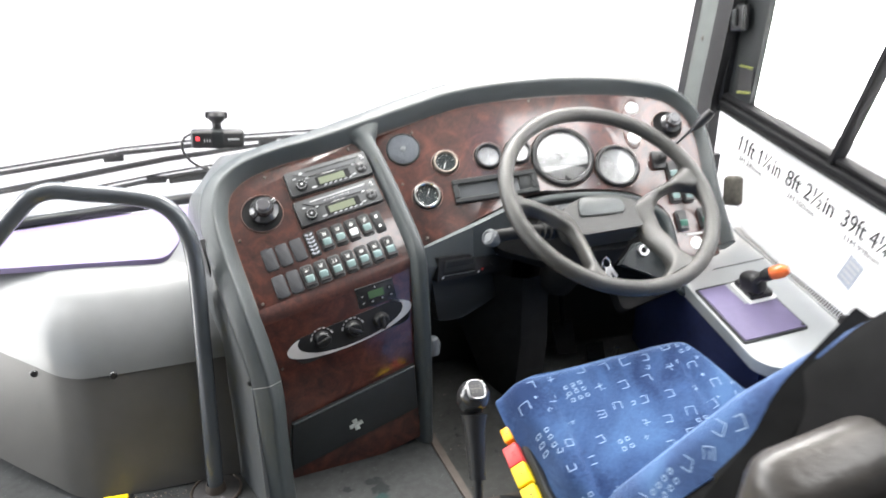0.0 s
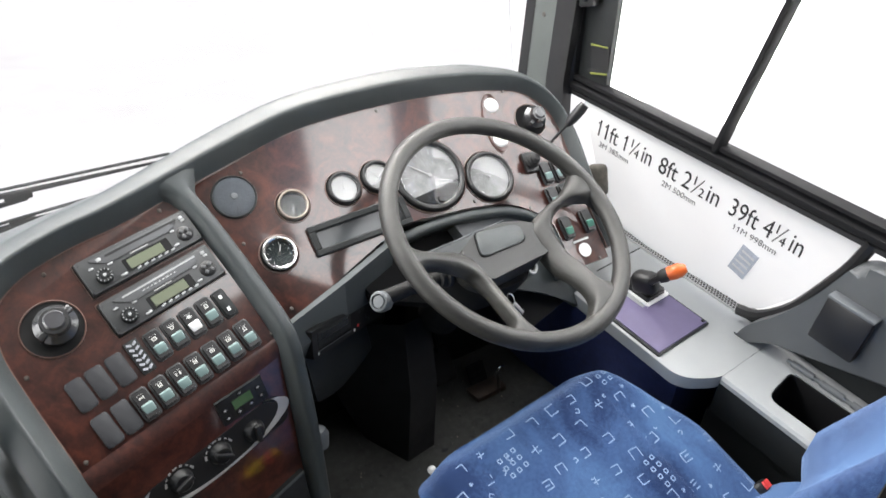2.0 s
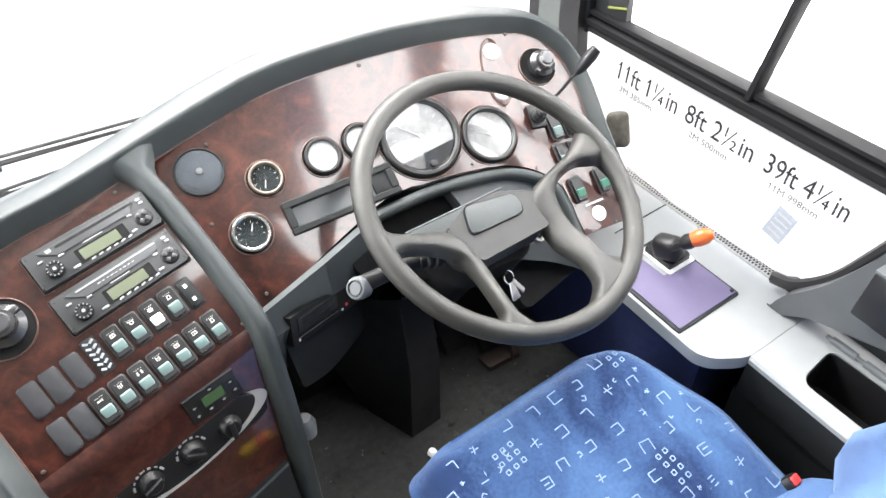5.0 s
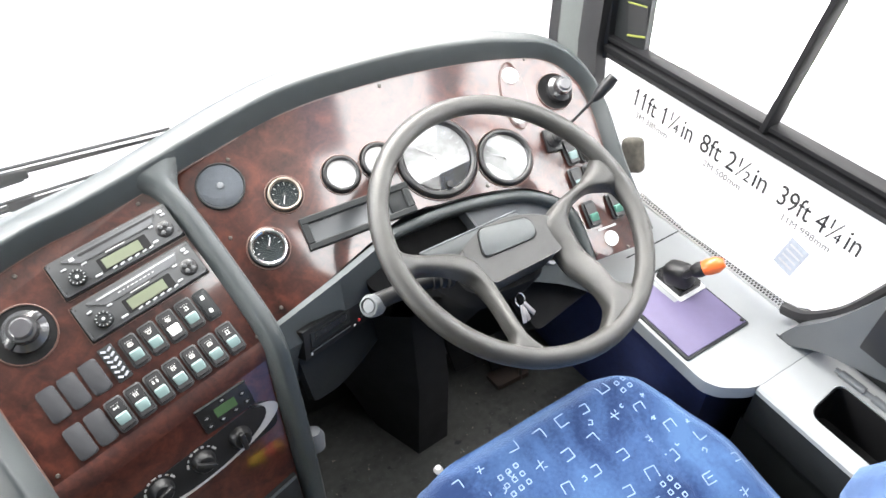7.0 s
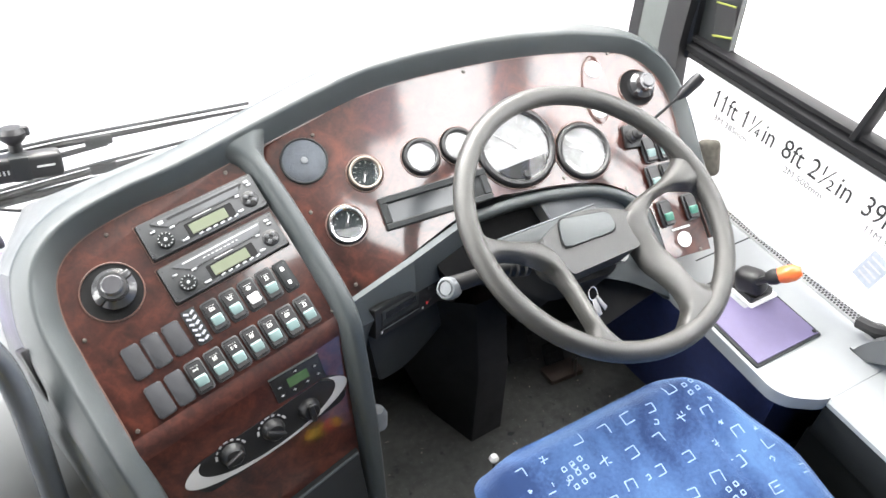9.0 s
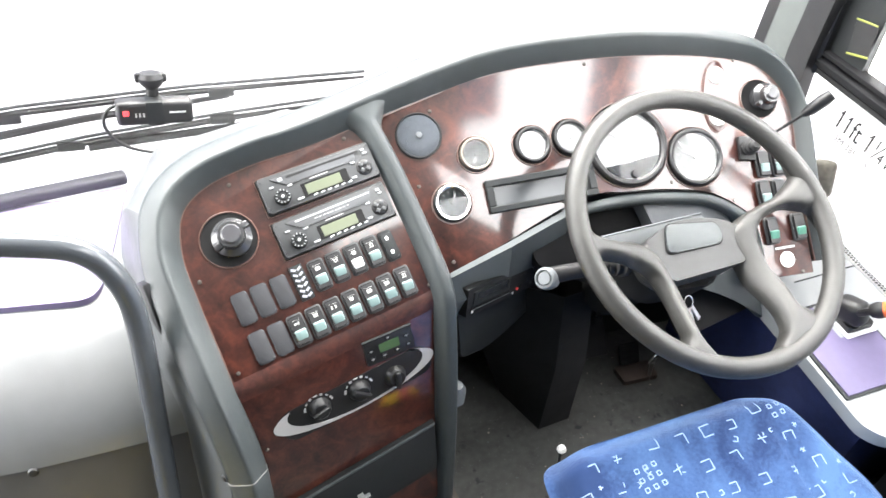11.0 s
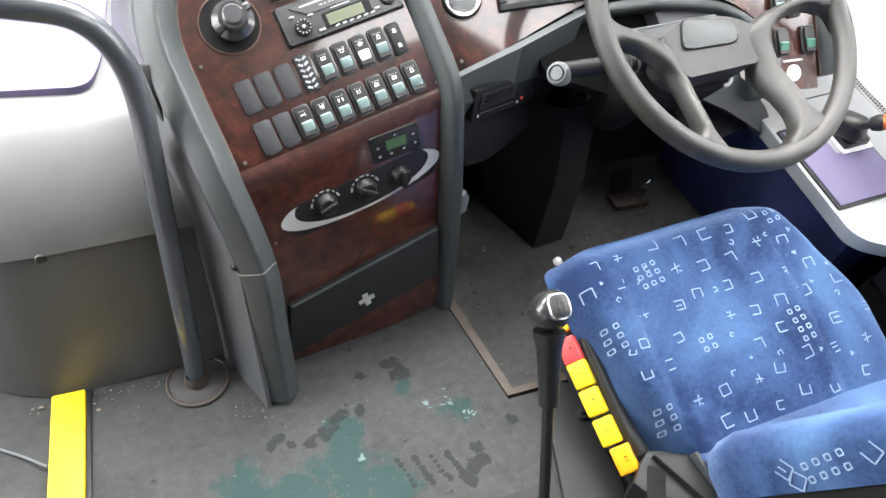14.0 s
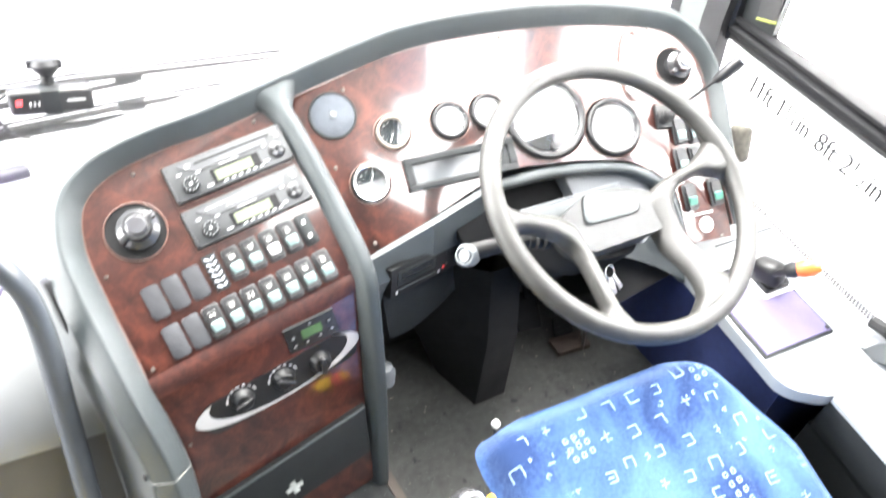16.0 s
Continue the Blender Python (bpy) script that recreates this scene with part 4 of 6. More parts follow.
def rocker(m, label, lens=TEAL, glyph="lamp", group="rocker switches"):
    s = thing("rocker_switch", label, "switch", m, group)
    part("bezel", prism(rect(0.0262, 0.05, 0.006), 0.0, 0.0042, 0.0014), SWITCHGREY, s)
    part("well", prism(rect(0.0212, 0.044, 0.004), 0.0042, 0.0046), PIT, s)
    bm = prism(rounded([(-0.0098, -0.0212, 0.002), (0.0098, -0.0212, 0.002), (0.0098, 0.0205, 0.002), (-0.0098, 0.0205, 0.002)], 3), 0.003, 0.0062)
    for v in bm.verts:
        if v.co.z > 0.005:
            v.co.z += 0.004 * max(0, -v.co.y / 0.02) + 0.0025 * max(0, v.co.y / 0.02)
    body = part("rocker", bm, BLACK, s)
    part("lens", cuboid(0.0176, 0.0162, 0.0065, (0, 0, 0), 0.0025, 3, None, pose(0, 0, 0, 15)), lens, body, "pale lens end", pose(0, -0.0082, 0.0088))
    if glyph:
        part("symbol", glyph_mesh(glyph), PRINT, body, "", pose(0, 0.0095, 0.0099), smooth=False)
    return s


def blank(m):
    s = thing("switch_blank", "plain dark grey blanking plate in the switch row", "switch blank", m, "switch blanks")
    part("plate", prism(rect(0.0262, 0.05, 0.006), 0.0, 0.003, 0.0012), BLANKGREY, s)
    part("inset", prism(rect(0.0225, 0.0463, 0.0045), 0.003, 0.0036, 0.0005), BLANKGREY, s)
    return s


first_blank = blank(at(D1, -0.122, -0.058))
for u, v in ((-0.092, -0.058), (-0.061, -0.058), (-0.122, -0.121), (-0.092, -0.121)):
    copy_thing(first_blank, at(D1, u, v))
for u, v, kind, lens in ((0.0, -0.057, "box", TEAL), (0.03, -0.057, "lamp", TEAL), (0.06, -0.057, "sun", WHITE), (0.09, -0.057, "door", TEAL)):
    rocker(at(D1, u, v), "black rocker switch with plain white lens" if lens is WHITE else "black rocker switch with pale teal lens and white symbol", lens, kind)
for k, kind in enumerate(("horn", "people", "beam", "people", "box", "box", "door")):
    rocker(at(D1, -0.062 + 0.0298 * k, -0.121), "black rocker switch with pale teal lens and white symbol", TEAL, kind)
plain = thing("rocker_switch", "dark rocker switch with two small white marks", "switch", at(D1, 0.118, -0.059), "rocker switches")
part("bezel", prism(rect(0.0225, 0.05, 0.005), 0.0, 0.0035, 0.0012), DARK, plain)
rk = part("rocker", prism(rect(0.0165, 0.042, 0.003), 0.003, 0.006, 0.002), DARK, plain)
for y in (0.012, -0.011):
    part("symbol", cuboid(0.005, 0.006, 0.0006), WHITE, rk, "", pose(0, y, 0.0062))
warn = thing("warning_light_strip", "dark strip of small pale tell-tale lamps", "warning lights", at(D1, -0.03, -0.057), "")
part("body", prism(rect(0.021, 0.056, 0.002), 0.0, 0.005, 0.001), DARK, warn)
for k in range(6):
    for s in (-1, 1):
        part("tell_tale", cuboid(0.0075, 0.0036, 0.001, (0, 0, 0), 0.0004, 1), material("tell_tale_lens", (0.32, 0.33, 0.37), 0.3, vary=0.2) if (k, s) == (0, -1) else bpy.data.materials["tell_tale_lens"], warn, "", pose(s * 0.0044, -0.0215 + 0.0086 * k, 0.0055, 0, 0, 30 * s))

GREEN = material("green_lens", (0.05, 0.17, 0.125), 0.3, vary=0.1)
for u, v, lens in ((0.418, -0.192, TEAL), (0.447, -0.201, TEAL), (0.397, -0.243, TEAL), (0.427, -0.252, TEAL), (0.381, -0.309, GREEN), (0.434, -0.322, GREEN)):
    rocker(at(D3, u, v, 0.003, -14), "black rocker switch with green lens beside the window", lens, "", "window side switches")
plate = thing("notice_disc", "round white notice disc on the wood panel", "label", at(D3, 0.39, -0.368, 0.001, -14))
part("disc", prism(oval(0.0145, k=28), 0, 0.001), WHITE, plate)
part("text_bar", cuboid(0.04, 0.004, 0.0008, (0.0, 0.022, 0.0004)), SILVER, plate)

# ---------------------------------------------------------------- radios
RADIO = material("radio_grey", (0.045, 0.047, 0.049), 0.42, vary=0.12, bump=0.1, bump_scale=900)
RADIOCROWN = material("radio_crown", (0.085, 0.088, 0.092), 0.32, 0.3, vary=0.1)
KEYSILVER = material("worn_silver_keys", (0.4, 0.41, 0.42), 0.3, 0.3, vary=0.15)


def radio(m, label, disc):
    r = thing("car_radio", label, "radio", m, "dashboard radios")
    body = part("body", prism(rect(0.184, 0.057, 0.003), 0.0, 0.011, 0.003, 2), RADIO, r)
    part("opening_edge", prism(rect(0.1905, 0.0635, 0.004), 0.0, 0.0012, 0.0004), EDGEGLINT, r, "pale highlight round the cut edge of the opening")
    part("opening_gap", prism(rect(0.1885, 0.0615, 0.0035), 0.0011, 0.0016), PIT, r)
    part("crown", prism(rounded([(-0.05, 0.006, 0.004), (0.062, 0.006, 0.004), (0.07, 0.0225, 0.003), (-0.075, 0.0225, 0.006)], 4), 0.011, 0.0126, 0.001), RADIOCROWN, body, "paler raised band")
    if disc:
        part("disc_slot", prism(rect(0.12, 0.0036, 0.0012, 0.012, 0.0178), 0.0126, 0.013), BLACK, body)
    else:
        part("cassette_flap", prism(rect(0.124, 0.0026, 0.001, 0.004, 0.0188), 0.0126, 0.0131), KEYSILVER, body, "thin bright flap edge")
        for k in range(9):
            part("print_bar", cuboid(0.0032 if k % 3 else 0.005, 0.0013, 0.0004, (-0.026 + 0.0066 * k, 0.0125, 0.0128)), SILVER, body)
    part("display_frame", prism(rect(0.076, 0.0225, 0.002, 0.006, -0.0115), 0.011, 0.0116), PIT, body)
    part("display", cuboid(0.058, 0.0165, 0.002, (0.003, -0.0115, 0.0115), 0.0006, 1), LCD, body, "grey-green display")
    part("display_bar", cuboid(0.03, 0.0013, 0.0004, (0.0, 0.0032, 0.0127)), SILVER, body)
    knob = part("volume_knob", lathe([(0, 0.021), (0.0052, 0.021), (0.006, 0.019), (0.0085, 0.02), (0.0112, 0.0195), (0.0122, 0.017), (0.0126, 0.011), (0, 0.011)], 28), DARK, r, "", pose(-0.064, -0.0103, 0))
    for k in range(12):
        part("knob_rib", cuboid(0.0024, 0.0011, 0.0008), KEYSILVER, knob, "", pose(0.0098 * math.cos(k * 0.5236), 0.0098 * math.sin(k * 0.5236), 0.0203, 0, 0, 30 * k))
    part("knob_centre", lathe([(0, 0.0216), (0.0022, 0.0214), (0.0026, 0.021), (0, 0.021)], 16), KEYSILVER, knob)
    pad = part("tuning_pad", lathe([(0, 0.0135), (0.0105, 0.0135), (0.0128, 0.012), (0.0134, 0.011), (0, 0.011)], 28), BLACK, r, "", pose(0.0725, -0.009, 0))
    for a in range(4):
        part("pad_button", cuboid(0.0072, 0.0062, 0.0022, (0, 0, 0), 0.0014, 2), RADIOCROWN, pad, "", pose(0.0066 * math.cos(a * 1.571 + 0.785), 0.0066 * math.sin(a * 1.571 + 0.785), 0.0146, 0, 0, 45 + 90 * a))
    for k in range(6):
        part("preset_button", cuboid(0.0072, 0.003, 0.0018, (0, 0, 0), 0.0007, 1), KEYSILVER, r, "", pose(-0.015 + 0.0115 * k, -0.0232, 0.0118, 0, 0, 10))
    keys = ((-0.058, 0.0173, 0.0085, 0.0062), (-0.0743, 0.0093, 0.008, 0.003), (-0.047, 0.0038, 0.0085, 0.003), (-0.039, -0.0217, 0.0105, 0.0036), (0.08, 0.0178, 0.0072, 0.0045), (0.0815, 0.012, 0.0072, 0.0038), (0.057, 0.0036, 0.0075, 0.0034), (0.0515, -0.0195, 0.0085, 0.0034))
    for x, y, w, h in keys[0 if disc else 1:]:
        part("button", cuboid(w, h, 0.002, (0, 0, 0), 0.0012, 2), KEYSILVER, r, "", pose(x, y, 0.0119))
    for x in (-0.0875, 0.0875):
        for y in (-0.022, 0.022):
            part("key_hole", lathe([(0, 0.0003), (0.0013, 0.0002), (0.0013, 0), (0, 0)], 8), BLACK, body, "", pose(x, y, 0.011))
    return r


radio(at(D1, 0.061, 0.082, 0, -1.5), "dark grey dashboard radio with CD slot and lit display", True)
radio(at(D1, 0.056, 0.012, 0, -0.5), "dark grey cassette radio with lit display", False)

# ---------------------------------------------------------------- heater controls
heat = thing("heater_controls", "black heater control plate with three knobs and a white swoosh", "heater controls", at(D2, 0, 0, 0.0))
part("plate", prism(rounded([(-0.135, -0.125, 0.03), (0.125, -0.125, 0.03), (0.125, -0.068, 0.03), (-0.135, -0.068, 0.03)], 10), 0.0, 0.0015, 0.0005), BLACK, heat)
outer = [(-0.007 + 0.139 * math.cos(a), -0.0915 + 0.035 * math.sin(a)) for a in np.linspace(radians(148), radians(404), 60)]
inner = [(-0.004 + 0.117 * math.cos(a), -0.0845 + 0.0385 * math.sin(a)) for a in np.linspace(radians(394), radians(158), 60)]
part("swoosh", prism(outer + inner, 0.0015, 0.0024), SILVER, heat, "white printed swoosh")
for k, (u, v) in enumerate(((-0.069, -0.088), (-0.002, -0.093), (0.059, -0.099))):
    kn = part("knob", lathe([(0, 0.014), (0.012, 0.014), (0.0145, 0.012), (0.017, 0.004), (0.0185, 0.001), (0, 0.001)], 28), BLACK, heat, "", pose(u, v, 0.001, 0, 0, (10, -40, 80)[k]))
    part("grip", cuboid(0.03, 0.008, 0.009, (0, 0, 0.016), 0.002), BLACK, kn)
    for j in range(7 if k < 2 else 0):
        a = radians(20 + 140 * j / 6)
        part("scale_mark", cuboid(0.0045 if j % 3 else 0.0075, 0.0022 if j % 2 else 0.0034, 0.0008), SILVER, heat, "", pose(u + 0.0235 * math.cos(a), v + 0.0235 * math.sin(a), 0.0018, 0, 0, math.degrees(a) + 90))
timer = thing("heater_timer", "small black heater timer with green display", "timer", at(D2, 0.066, -0.04, 0.0, -4))
part("body", prism(rect(0.082, 0.044, 0.002), 0.0, 0.004, 0.001), BLACK, timer)
part("brow", cuboid(0.084, 0.003, 0.006, (0, 0.0215, 0.003), 0.001), DARK, timer)
part("display", cuboid(0.034, 0.016, 0.001, (0, 0.002, 0.0042)), material("green_display", (0.07, 0.13, 0.06), 0.25, vary=0.1), timer)
for x, y in ((-0.031, 0.003), (-0.031, -0.012), (-0.011, -0.013), (0.011, -0.012), (0.03, 0.006), (0.031, -0.01), (0.0, 0.016)):
    key = part("button", cuboid(0.0095, 0.0075, 0.0012, (x, y, 0.0043), 0.0005, 1), DARK, timer)
    part("button_mark", cuboid(0.0055, 0.0011, 0.0004, (x, y, 0.0051), 0, 1, cuboid(0.0011, 0.0042, 0.0004, (x, y, 0.0051))), SILVER, key)

# ---------------------------------------------------------------- unit under the instruments
tach = thing("fascia_unit", "black slot unit with small buttons under the instruments", "control unit", DF @ pose(0.142, -0.08, 0.008, 0, 0, -10.4))
part("body", prism(rect(0.24, 0.052, 0.003), -0.02, 0.006, 0.002), STALK, tach)
part("top_edge", cuboid(0.242, 0.002, 0.008, (0, 0.0265, 0.002), 0.0008), DARK, tach, "worn top edge")
part("drawer_front", prism(rect(0.1, 0.026, 0.002, -0.055, 0.006), 0.006, 0.008, 0.001), DARK, tach)
part("drawer_window", prism(rect(0.082, 0.012, 0.001, -0.055, 0.009), 0.008, 0.0084), material("smoked_strip", (0.02, 0.021, 0.023), 0.15, vary=0.1), tach)
part("slot", cuboid(0.104, 0.0035, 0.001, (-0.055, -0.0125, 0.0065)), PIT, tach)
part("slot_edge", cuboid(0.104, 0.0012, 0.0014, (-0.055, -0.0152, 0.0066)), SIDE, tach)
for x, y in ((0.028, 0.012), (0.04, 0.012), (0.03, -0.012), (0.05, -0.006), (0.062, -0.014)):
    part("small_button", cuboid(0.006, 0.005, 0.002, (x, y, 0.0068), 0.0008, 1), DARK, tach)
part("red_lamp", lathe([(0, 0.003), (0.003, 0.002), (0.003, 0), (0, 0)], 12), RED, tach, "", pose(0.02, -0.014, 0.006))
for x in (0.008, -0.105):
    part("white_mark", cuboid(0.004, 0.004, 0.001, (x, -0.019, 0.0065)), WHITE, tach)
part("label_strip", cuboid(0.04, 0.0065, 0.0008, (0.085, 0.018, 0.0063)), WHITE, tach, "white label strip")

part("lower_fascia", prism(rounded([(0.02, -0.07, 0.01), (0.27, -0.09, 0.01), (0.292, -0.15, 0.015), (0.25, -0.187, 0.02), (0.17, -0.203, 0.03), (0.096, -0.208, 0.03), (0.03, -0.19, 0.01)]), -0.022, -0.006, 0.003), DARK, dash, "dark grey lower fascia panel", base @ DF)

# black sheet painting the cavity's shade, and the lower edge between instruments and cowl
part("recess", prism(rounded([(-0.02, -0.135, 0.01), (0.06, -0.135, 0.01), (0.235, -0.178, 0.01), (0.34, -0.26, 0.01), (0.33, -0.36, 0.02), (0.1, -0.3, 0.02), (-0.03, -0.2, 0.02)]), -0.1, -0.06), PIT, dash, "black sheet for the shade in the recess under the instruments", base @ D3)
ledge = curve([base @ on3(u, v, -0.004) for u, v in ((0.03, -0.134), (0.055, -0.137), (0.15, -0.155), (0.235, -0.183), (0.3, -0.214), (0.345, -0.262), (0.352, -0.31), (0.33, -0.39))], 6)
part("ledge", sweep(ledge, N3, [(0.008, -0.05), (0.01, 0.0), (0.006, 0.005), (-0.005, 0.005), (-0.009, 0.0), (-0.011, -0.05)]), GREY, dash, "grey lower edge of the instrument panel", angle=60)
part("recess_panel", prism(rounded([(0.185, -0.172, 0.004), (0.24, -0.188, 0.01), (0.3, -0.218, 0.02), (0.335, -0.255, 0.02), (0.325, -0.285, 0.01), (0.3, -0.28, 0.02), (0.187, -0.222, 0.004)]), -0.08, -0.022, 0.004), SIDE, dash, "pale grey panel beside the column", base @ D3)
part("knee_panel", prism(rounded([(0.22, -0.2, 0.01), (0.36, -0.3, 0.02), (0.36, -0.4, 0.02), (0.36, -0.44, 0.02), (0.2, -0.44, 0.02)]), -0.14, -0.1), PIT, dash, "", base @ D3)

# pedal box, pedals and the small things in the footwell
well_box = thing("pedal_box", "black wedge-shaped pedal box in the footwell", "pedal box", pose(0.596, 1.254, -0.032))
bm = loft([[(0.0, 0.0, 0.0), (0.074, 0.01, 0.0), (0.1, 0.14, 0.0), (-0.04, 0.12, 0.0), (0.0, 0.0, 0.0)], [(0.014, 0.0, 0.17), (0.086, 0.01, 0.17), (0.11, 0.2, 0.17), (-0.1, 0.14, 0.17), (0.014, 0.0, 0.17)], [(0.025, 0.03, 0.33), (0.092, 0.04, 0.33), (0.11, 0.2, 0.33), (-0.19, 0.2, 0.33), (0.025, 0.03, 0.33)]])
part("housing", bm, PIT, well_box)
ped = part("pedal", cuboid(0.06, 0.012, 0.09, (0, 0, 0), 0.004, 2, None, pose(0, 0, 0, -35)), PIT, well_box, "worn rubber pedal", pose(0.2, 0.16, 0.07))
part("pedal_arm", tube([(0, 0.01, 0.03), (0, 0.05, 0.14), (0, 0.06, 0.3)], 0.006, 8), PIT, ped)
throttle = thing("accelerator_pedal", "black rubber floor pedal on a rusty brown hinge plate", "pedal", pose(0.878, 1.34, -0.032))
part("hinge_plate", prism(rect(0.088, 0.05, 0.006), 0.0, 0.012, 0.003), material("rusty_plate", (0.03, 0.018, 0.013), 0.6, vary=0.4, scale=60, bump=0.3), throttle, "rusty brown hinge plate")
pad = part("pad", cuboid(0.05, 0.012, 0.05, (0, 0, 0.028), 0.004, 2), PIT, throttle, "worn rubber pad", pose(-0.004, 0.022, 0.01, -28))
for k in range(3):
    part("tread_rib", cuboid(0.042, 0.003, 0.004, (0, -0.0065, 0.014 + 0.014 * k), 0.001, 1), PIT, pad)
bracket = thing("pedal_spring", "small bright steel spring bracket beside the accelerator", "bracket", pose(0.9, 1.318, -0.032))
part("post", tube([(0, 0, 0), (0, 0.004, 0.05)], 0.004, 10), SCREW, bracket)
part("spring_loop", tube([(-0.012, 0, 0.045), (-0.013, -0.004, 0.07), (-0.004, -0.006, 0.083), (0.008, -0.004, 0.078), (0.011, 0.0, 0.06), (0.006, 0.003, 0.045), (-0.004, 0.002, 0.05), (-0.002, -0.002, 0.068)], 0.0022, 8), CHROME, bracket, "bright steel spring")
fire = thing("door_button", "pale round lever end below the console", "lever", pose(0.378, 1.19, 0.2))
part("knob", lathe([(0, 0.03), (0.012, 0.028), (0.018, 0.015), (0.016, -0.01), (0, -0.012)], 20), SIDE, fire)
ball = thing("lever_ball", "small white ball lever beside the driver's seat", "lever", pose(0.577, 1.132, -0.056))
part("ball", lathe([(0, 0.122), (0.006, 0.12), (0.0095, 0.113), (0.006, 0.106), (0, 0.104)], 16), WHITE, ball)
part("rod", tube([(0, 0, 0), (0, 0, 0.106)], 0.003, 8), BLACK, ball)
tagged(part("trim_footwell", sweep([Vector(p) for p in ((0.352, 1.16, 0.001), (0.389, 0.912, 0.001), (0.56, 0.914, 0.001))], Vector((0, 0, 1)), [(0.004, -0.03), (0.004, 0.003), (-0.014, 0.003), (-0.014, -0.002), (0.0, -0.03)]), RUST, None, "worn brown metal edging round the footwell"), "", "floor edging", kind="structure")

# ---------------------------------------------------------------- gear lever
gear = thing("gear_lever", "tall black gear lever with a shiny shift knob", "gear lever", pose(0.338, 0.665, 0.0))
part("rod", tube([(0.0, 0.0, 0.0), (0.011, 0.056, 0.1), (0.023, 0.116, 0.206)], 0.008, 14), BLACK, gear, "glossy black rod")
part("sleeve", tube([(0.0215, 0.109, 0.195), (0.024, 0.122, 0.216), (0.0275, 0.15, 0.266), (0.03, 0.164, 0.288)], [0.0138, 0.0142, 0.0175, 0.0225], 18), BLACK, gear, "black rubber sleeve")
part("gaiter", lathe([(0.0, 0.034), (0.012, 0.034), (0.03, 0.02), (0.045, 0.012), (0.05, 0.0), (0, 0)], 24), RUBBER, gear, "black rubber gaiter")
kn = part("knob", lathe([(0, 0.034), (0.012, 0.033), (0.02, 0.029), (0.0255, 0.02), (0.0275, 0.008), (0.0265, -0.006), (0.0225, -0.02), (0.018, -0.028), (0, -0.028)], 32), material("worn_dark_knob", (0.05, 0.05, 0.052), 0.2, 0.4, vary=0.3, coat=0.6), gear, "worn shiny dark knob", pose(0.031, 0.179, 0.311, 30, 4, 0))
part("plate_rim", prism(rect(0.031, 0.035, 0.011), 0.029, 0.0345, 0.0015), STEEL, kn, "bright rim round the plate")
part("shift_plate", prism(rect(0.027, 0.031, 0.009), 0.03, 0.0352, 0.0008), material("engraved_plate", (0.03, 0.031, 0.032), 0.3, 0.3, vary=0.3, scale=200), kn, "engraved shift plate")
for x in (-0.007, 0, 0.007):
    part("shift_mark", cuboid(0.0009, 0.015, 0.0005, (x, 0, 0.0353)), SCREW, kn)
part("shift_mark", cuboid(0.0149, 0.0009, 0.0005, (0, 0, 0.0353)), SCREW, kn)
part("base_plate", prism(rect(0.13, 0.1, 0.008, -0.005, 0.03), 0.0, 0.006, 0.002), RUBBER, gear)

# ---------------------------------------------------------------- driver's seat
DS = basis((0.69, 0.985, 0.245), (0.99, 0.0, 0.12), (0.0, 0.93, 0.36))
seat = thing("driver_seat", "blue patterned moquette driver's seat with yellow buttons on its black base", "seat", DS)


def smooth(x):
    x = max(0.0, min(1.0, x))
    return x * x * (3 - 2 * x)


FRONT = 0.026


def corner(v, r):
    """How far the outline draws in where a front corner is rounded."""
    d = min(r, max(0.0, v - (FRONT - r)))
    return r - math.sqrt(r * r - d * d)


def left_edge(v):
    return -0.235 + 0.022 * smooth((-v - 0.02) / 0.16) + 0.045 * smooth((-v - 0.2) / 0.16) + 0.008 * smooth((-v - 0.05) / 0.12) + corner(v, 0.042)


def right_edge(v):
    return 0.278 - 0.04 * smooth((v + 0.2) / 0.15) - 0.022 * smooth((v + 0.08) / 0.08) + 0.012 * smooth((-v - 0.2) / 0.15) - corner(v, 0.055)


def cushion_height(u, v):
    """The upholstered top: soft bolsters to the sides, a seam line each, rolled edges."""
    a, b = u - left_edge(v), right_edge(v) - u
    h = 0.006 - (0.045 + 0.025 * smooth((-v - 0.05) / 0.12)) * (1 - smooth(a / 0.06)) ** 2 - 0.045 * (1 - smooth(b / 0.055)) ** 2 - 0.04 * (1 - smooth((FRONT + 0.002 - v) / 0.05)) ** 2
    h += 0.006 * math.exp(-((a - 0.06) / 0.03) ** 2) - 0.007 * math.exp(-((u + 0.125) / 0.007) ** 2) * smooth(-v / 0.1) - 0.006 * math.exp(-((u - 0.15) / 0.007) ** 2) * smooth(-v / 0.1)
    return h + 0.003 * noise.noise(Vector((u * 14, v * 14, 0.3))) - 0.02 * smooth((-v - 0.2) / 0.14)


bm = bmesh.new()
NU, NV = 56, 48
grid = []
for j in range(NV + 1):
    v = FRONT - (FRONT + 0.36) * (j / NV) ** 1.6
    row = []
    for i in range(NU + 1):
        u = left_edge(v) + (right_edge(v) - left_edge(v)) * i / NU
        row.append(bm.verts.new((u, v, cushion_height(u, v))))
    grid.append(row)
for a, b in zip(grid, grid[1:]):
    for i in range(NU):
        bm.faces.new((a[i], a[i + 1], b[i + 1], b[i]))
edge = [e for e in bm.edges if e.is_boundary]
low = bmesh.ops.extrude_edge_only(bm, edges=edge)["geom"]
for g in low:
    if isinstance(g, bmesh.types.BMVert):
        g.co.z = -0.085
        g.co.x = g.co.x * 0.94 + 0.001
cushion = part("cushion", bm, PLUSH, seat, "blue moquette cushion with woven squares", angle=70)

# the woven figures follow the plush
glyphs = bmesh.new()


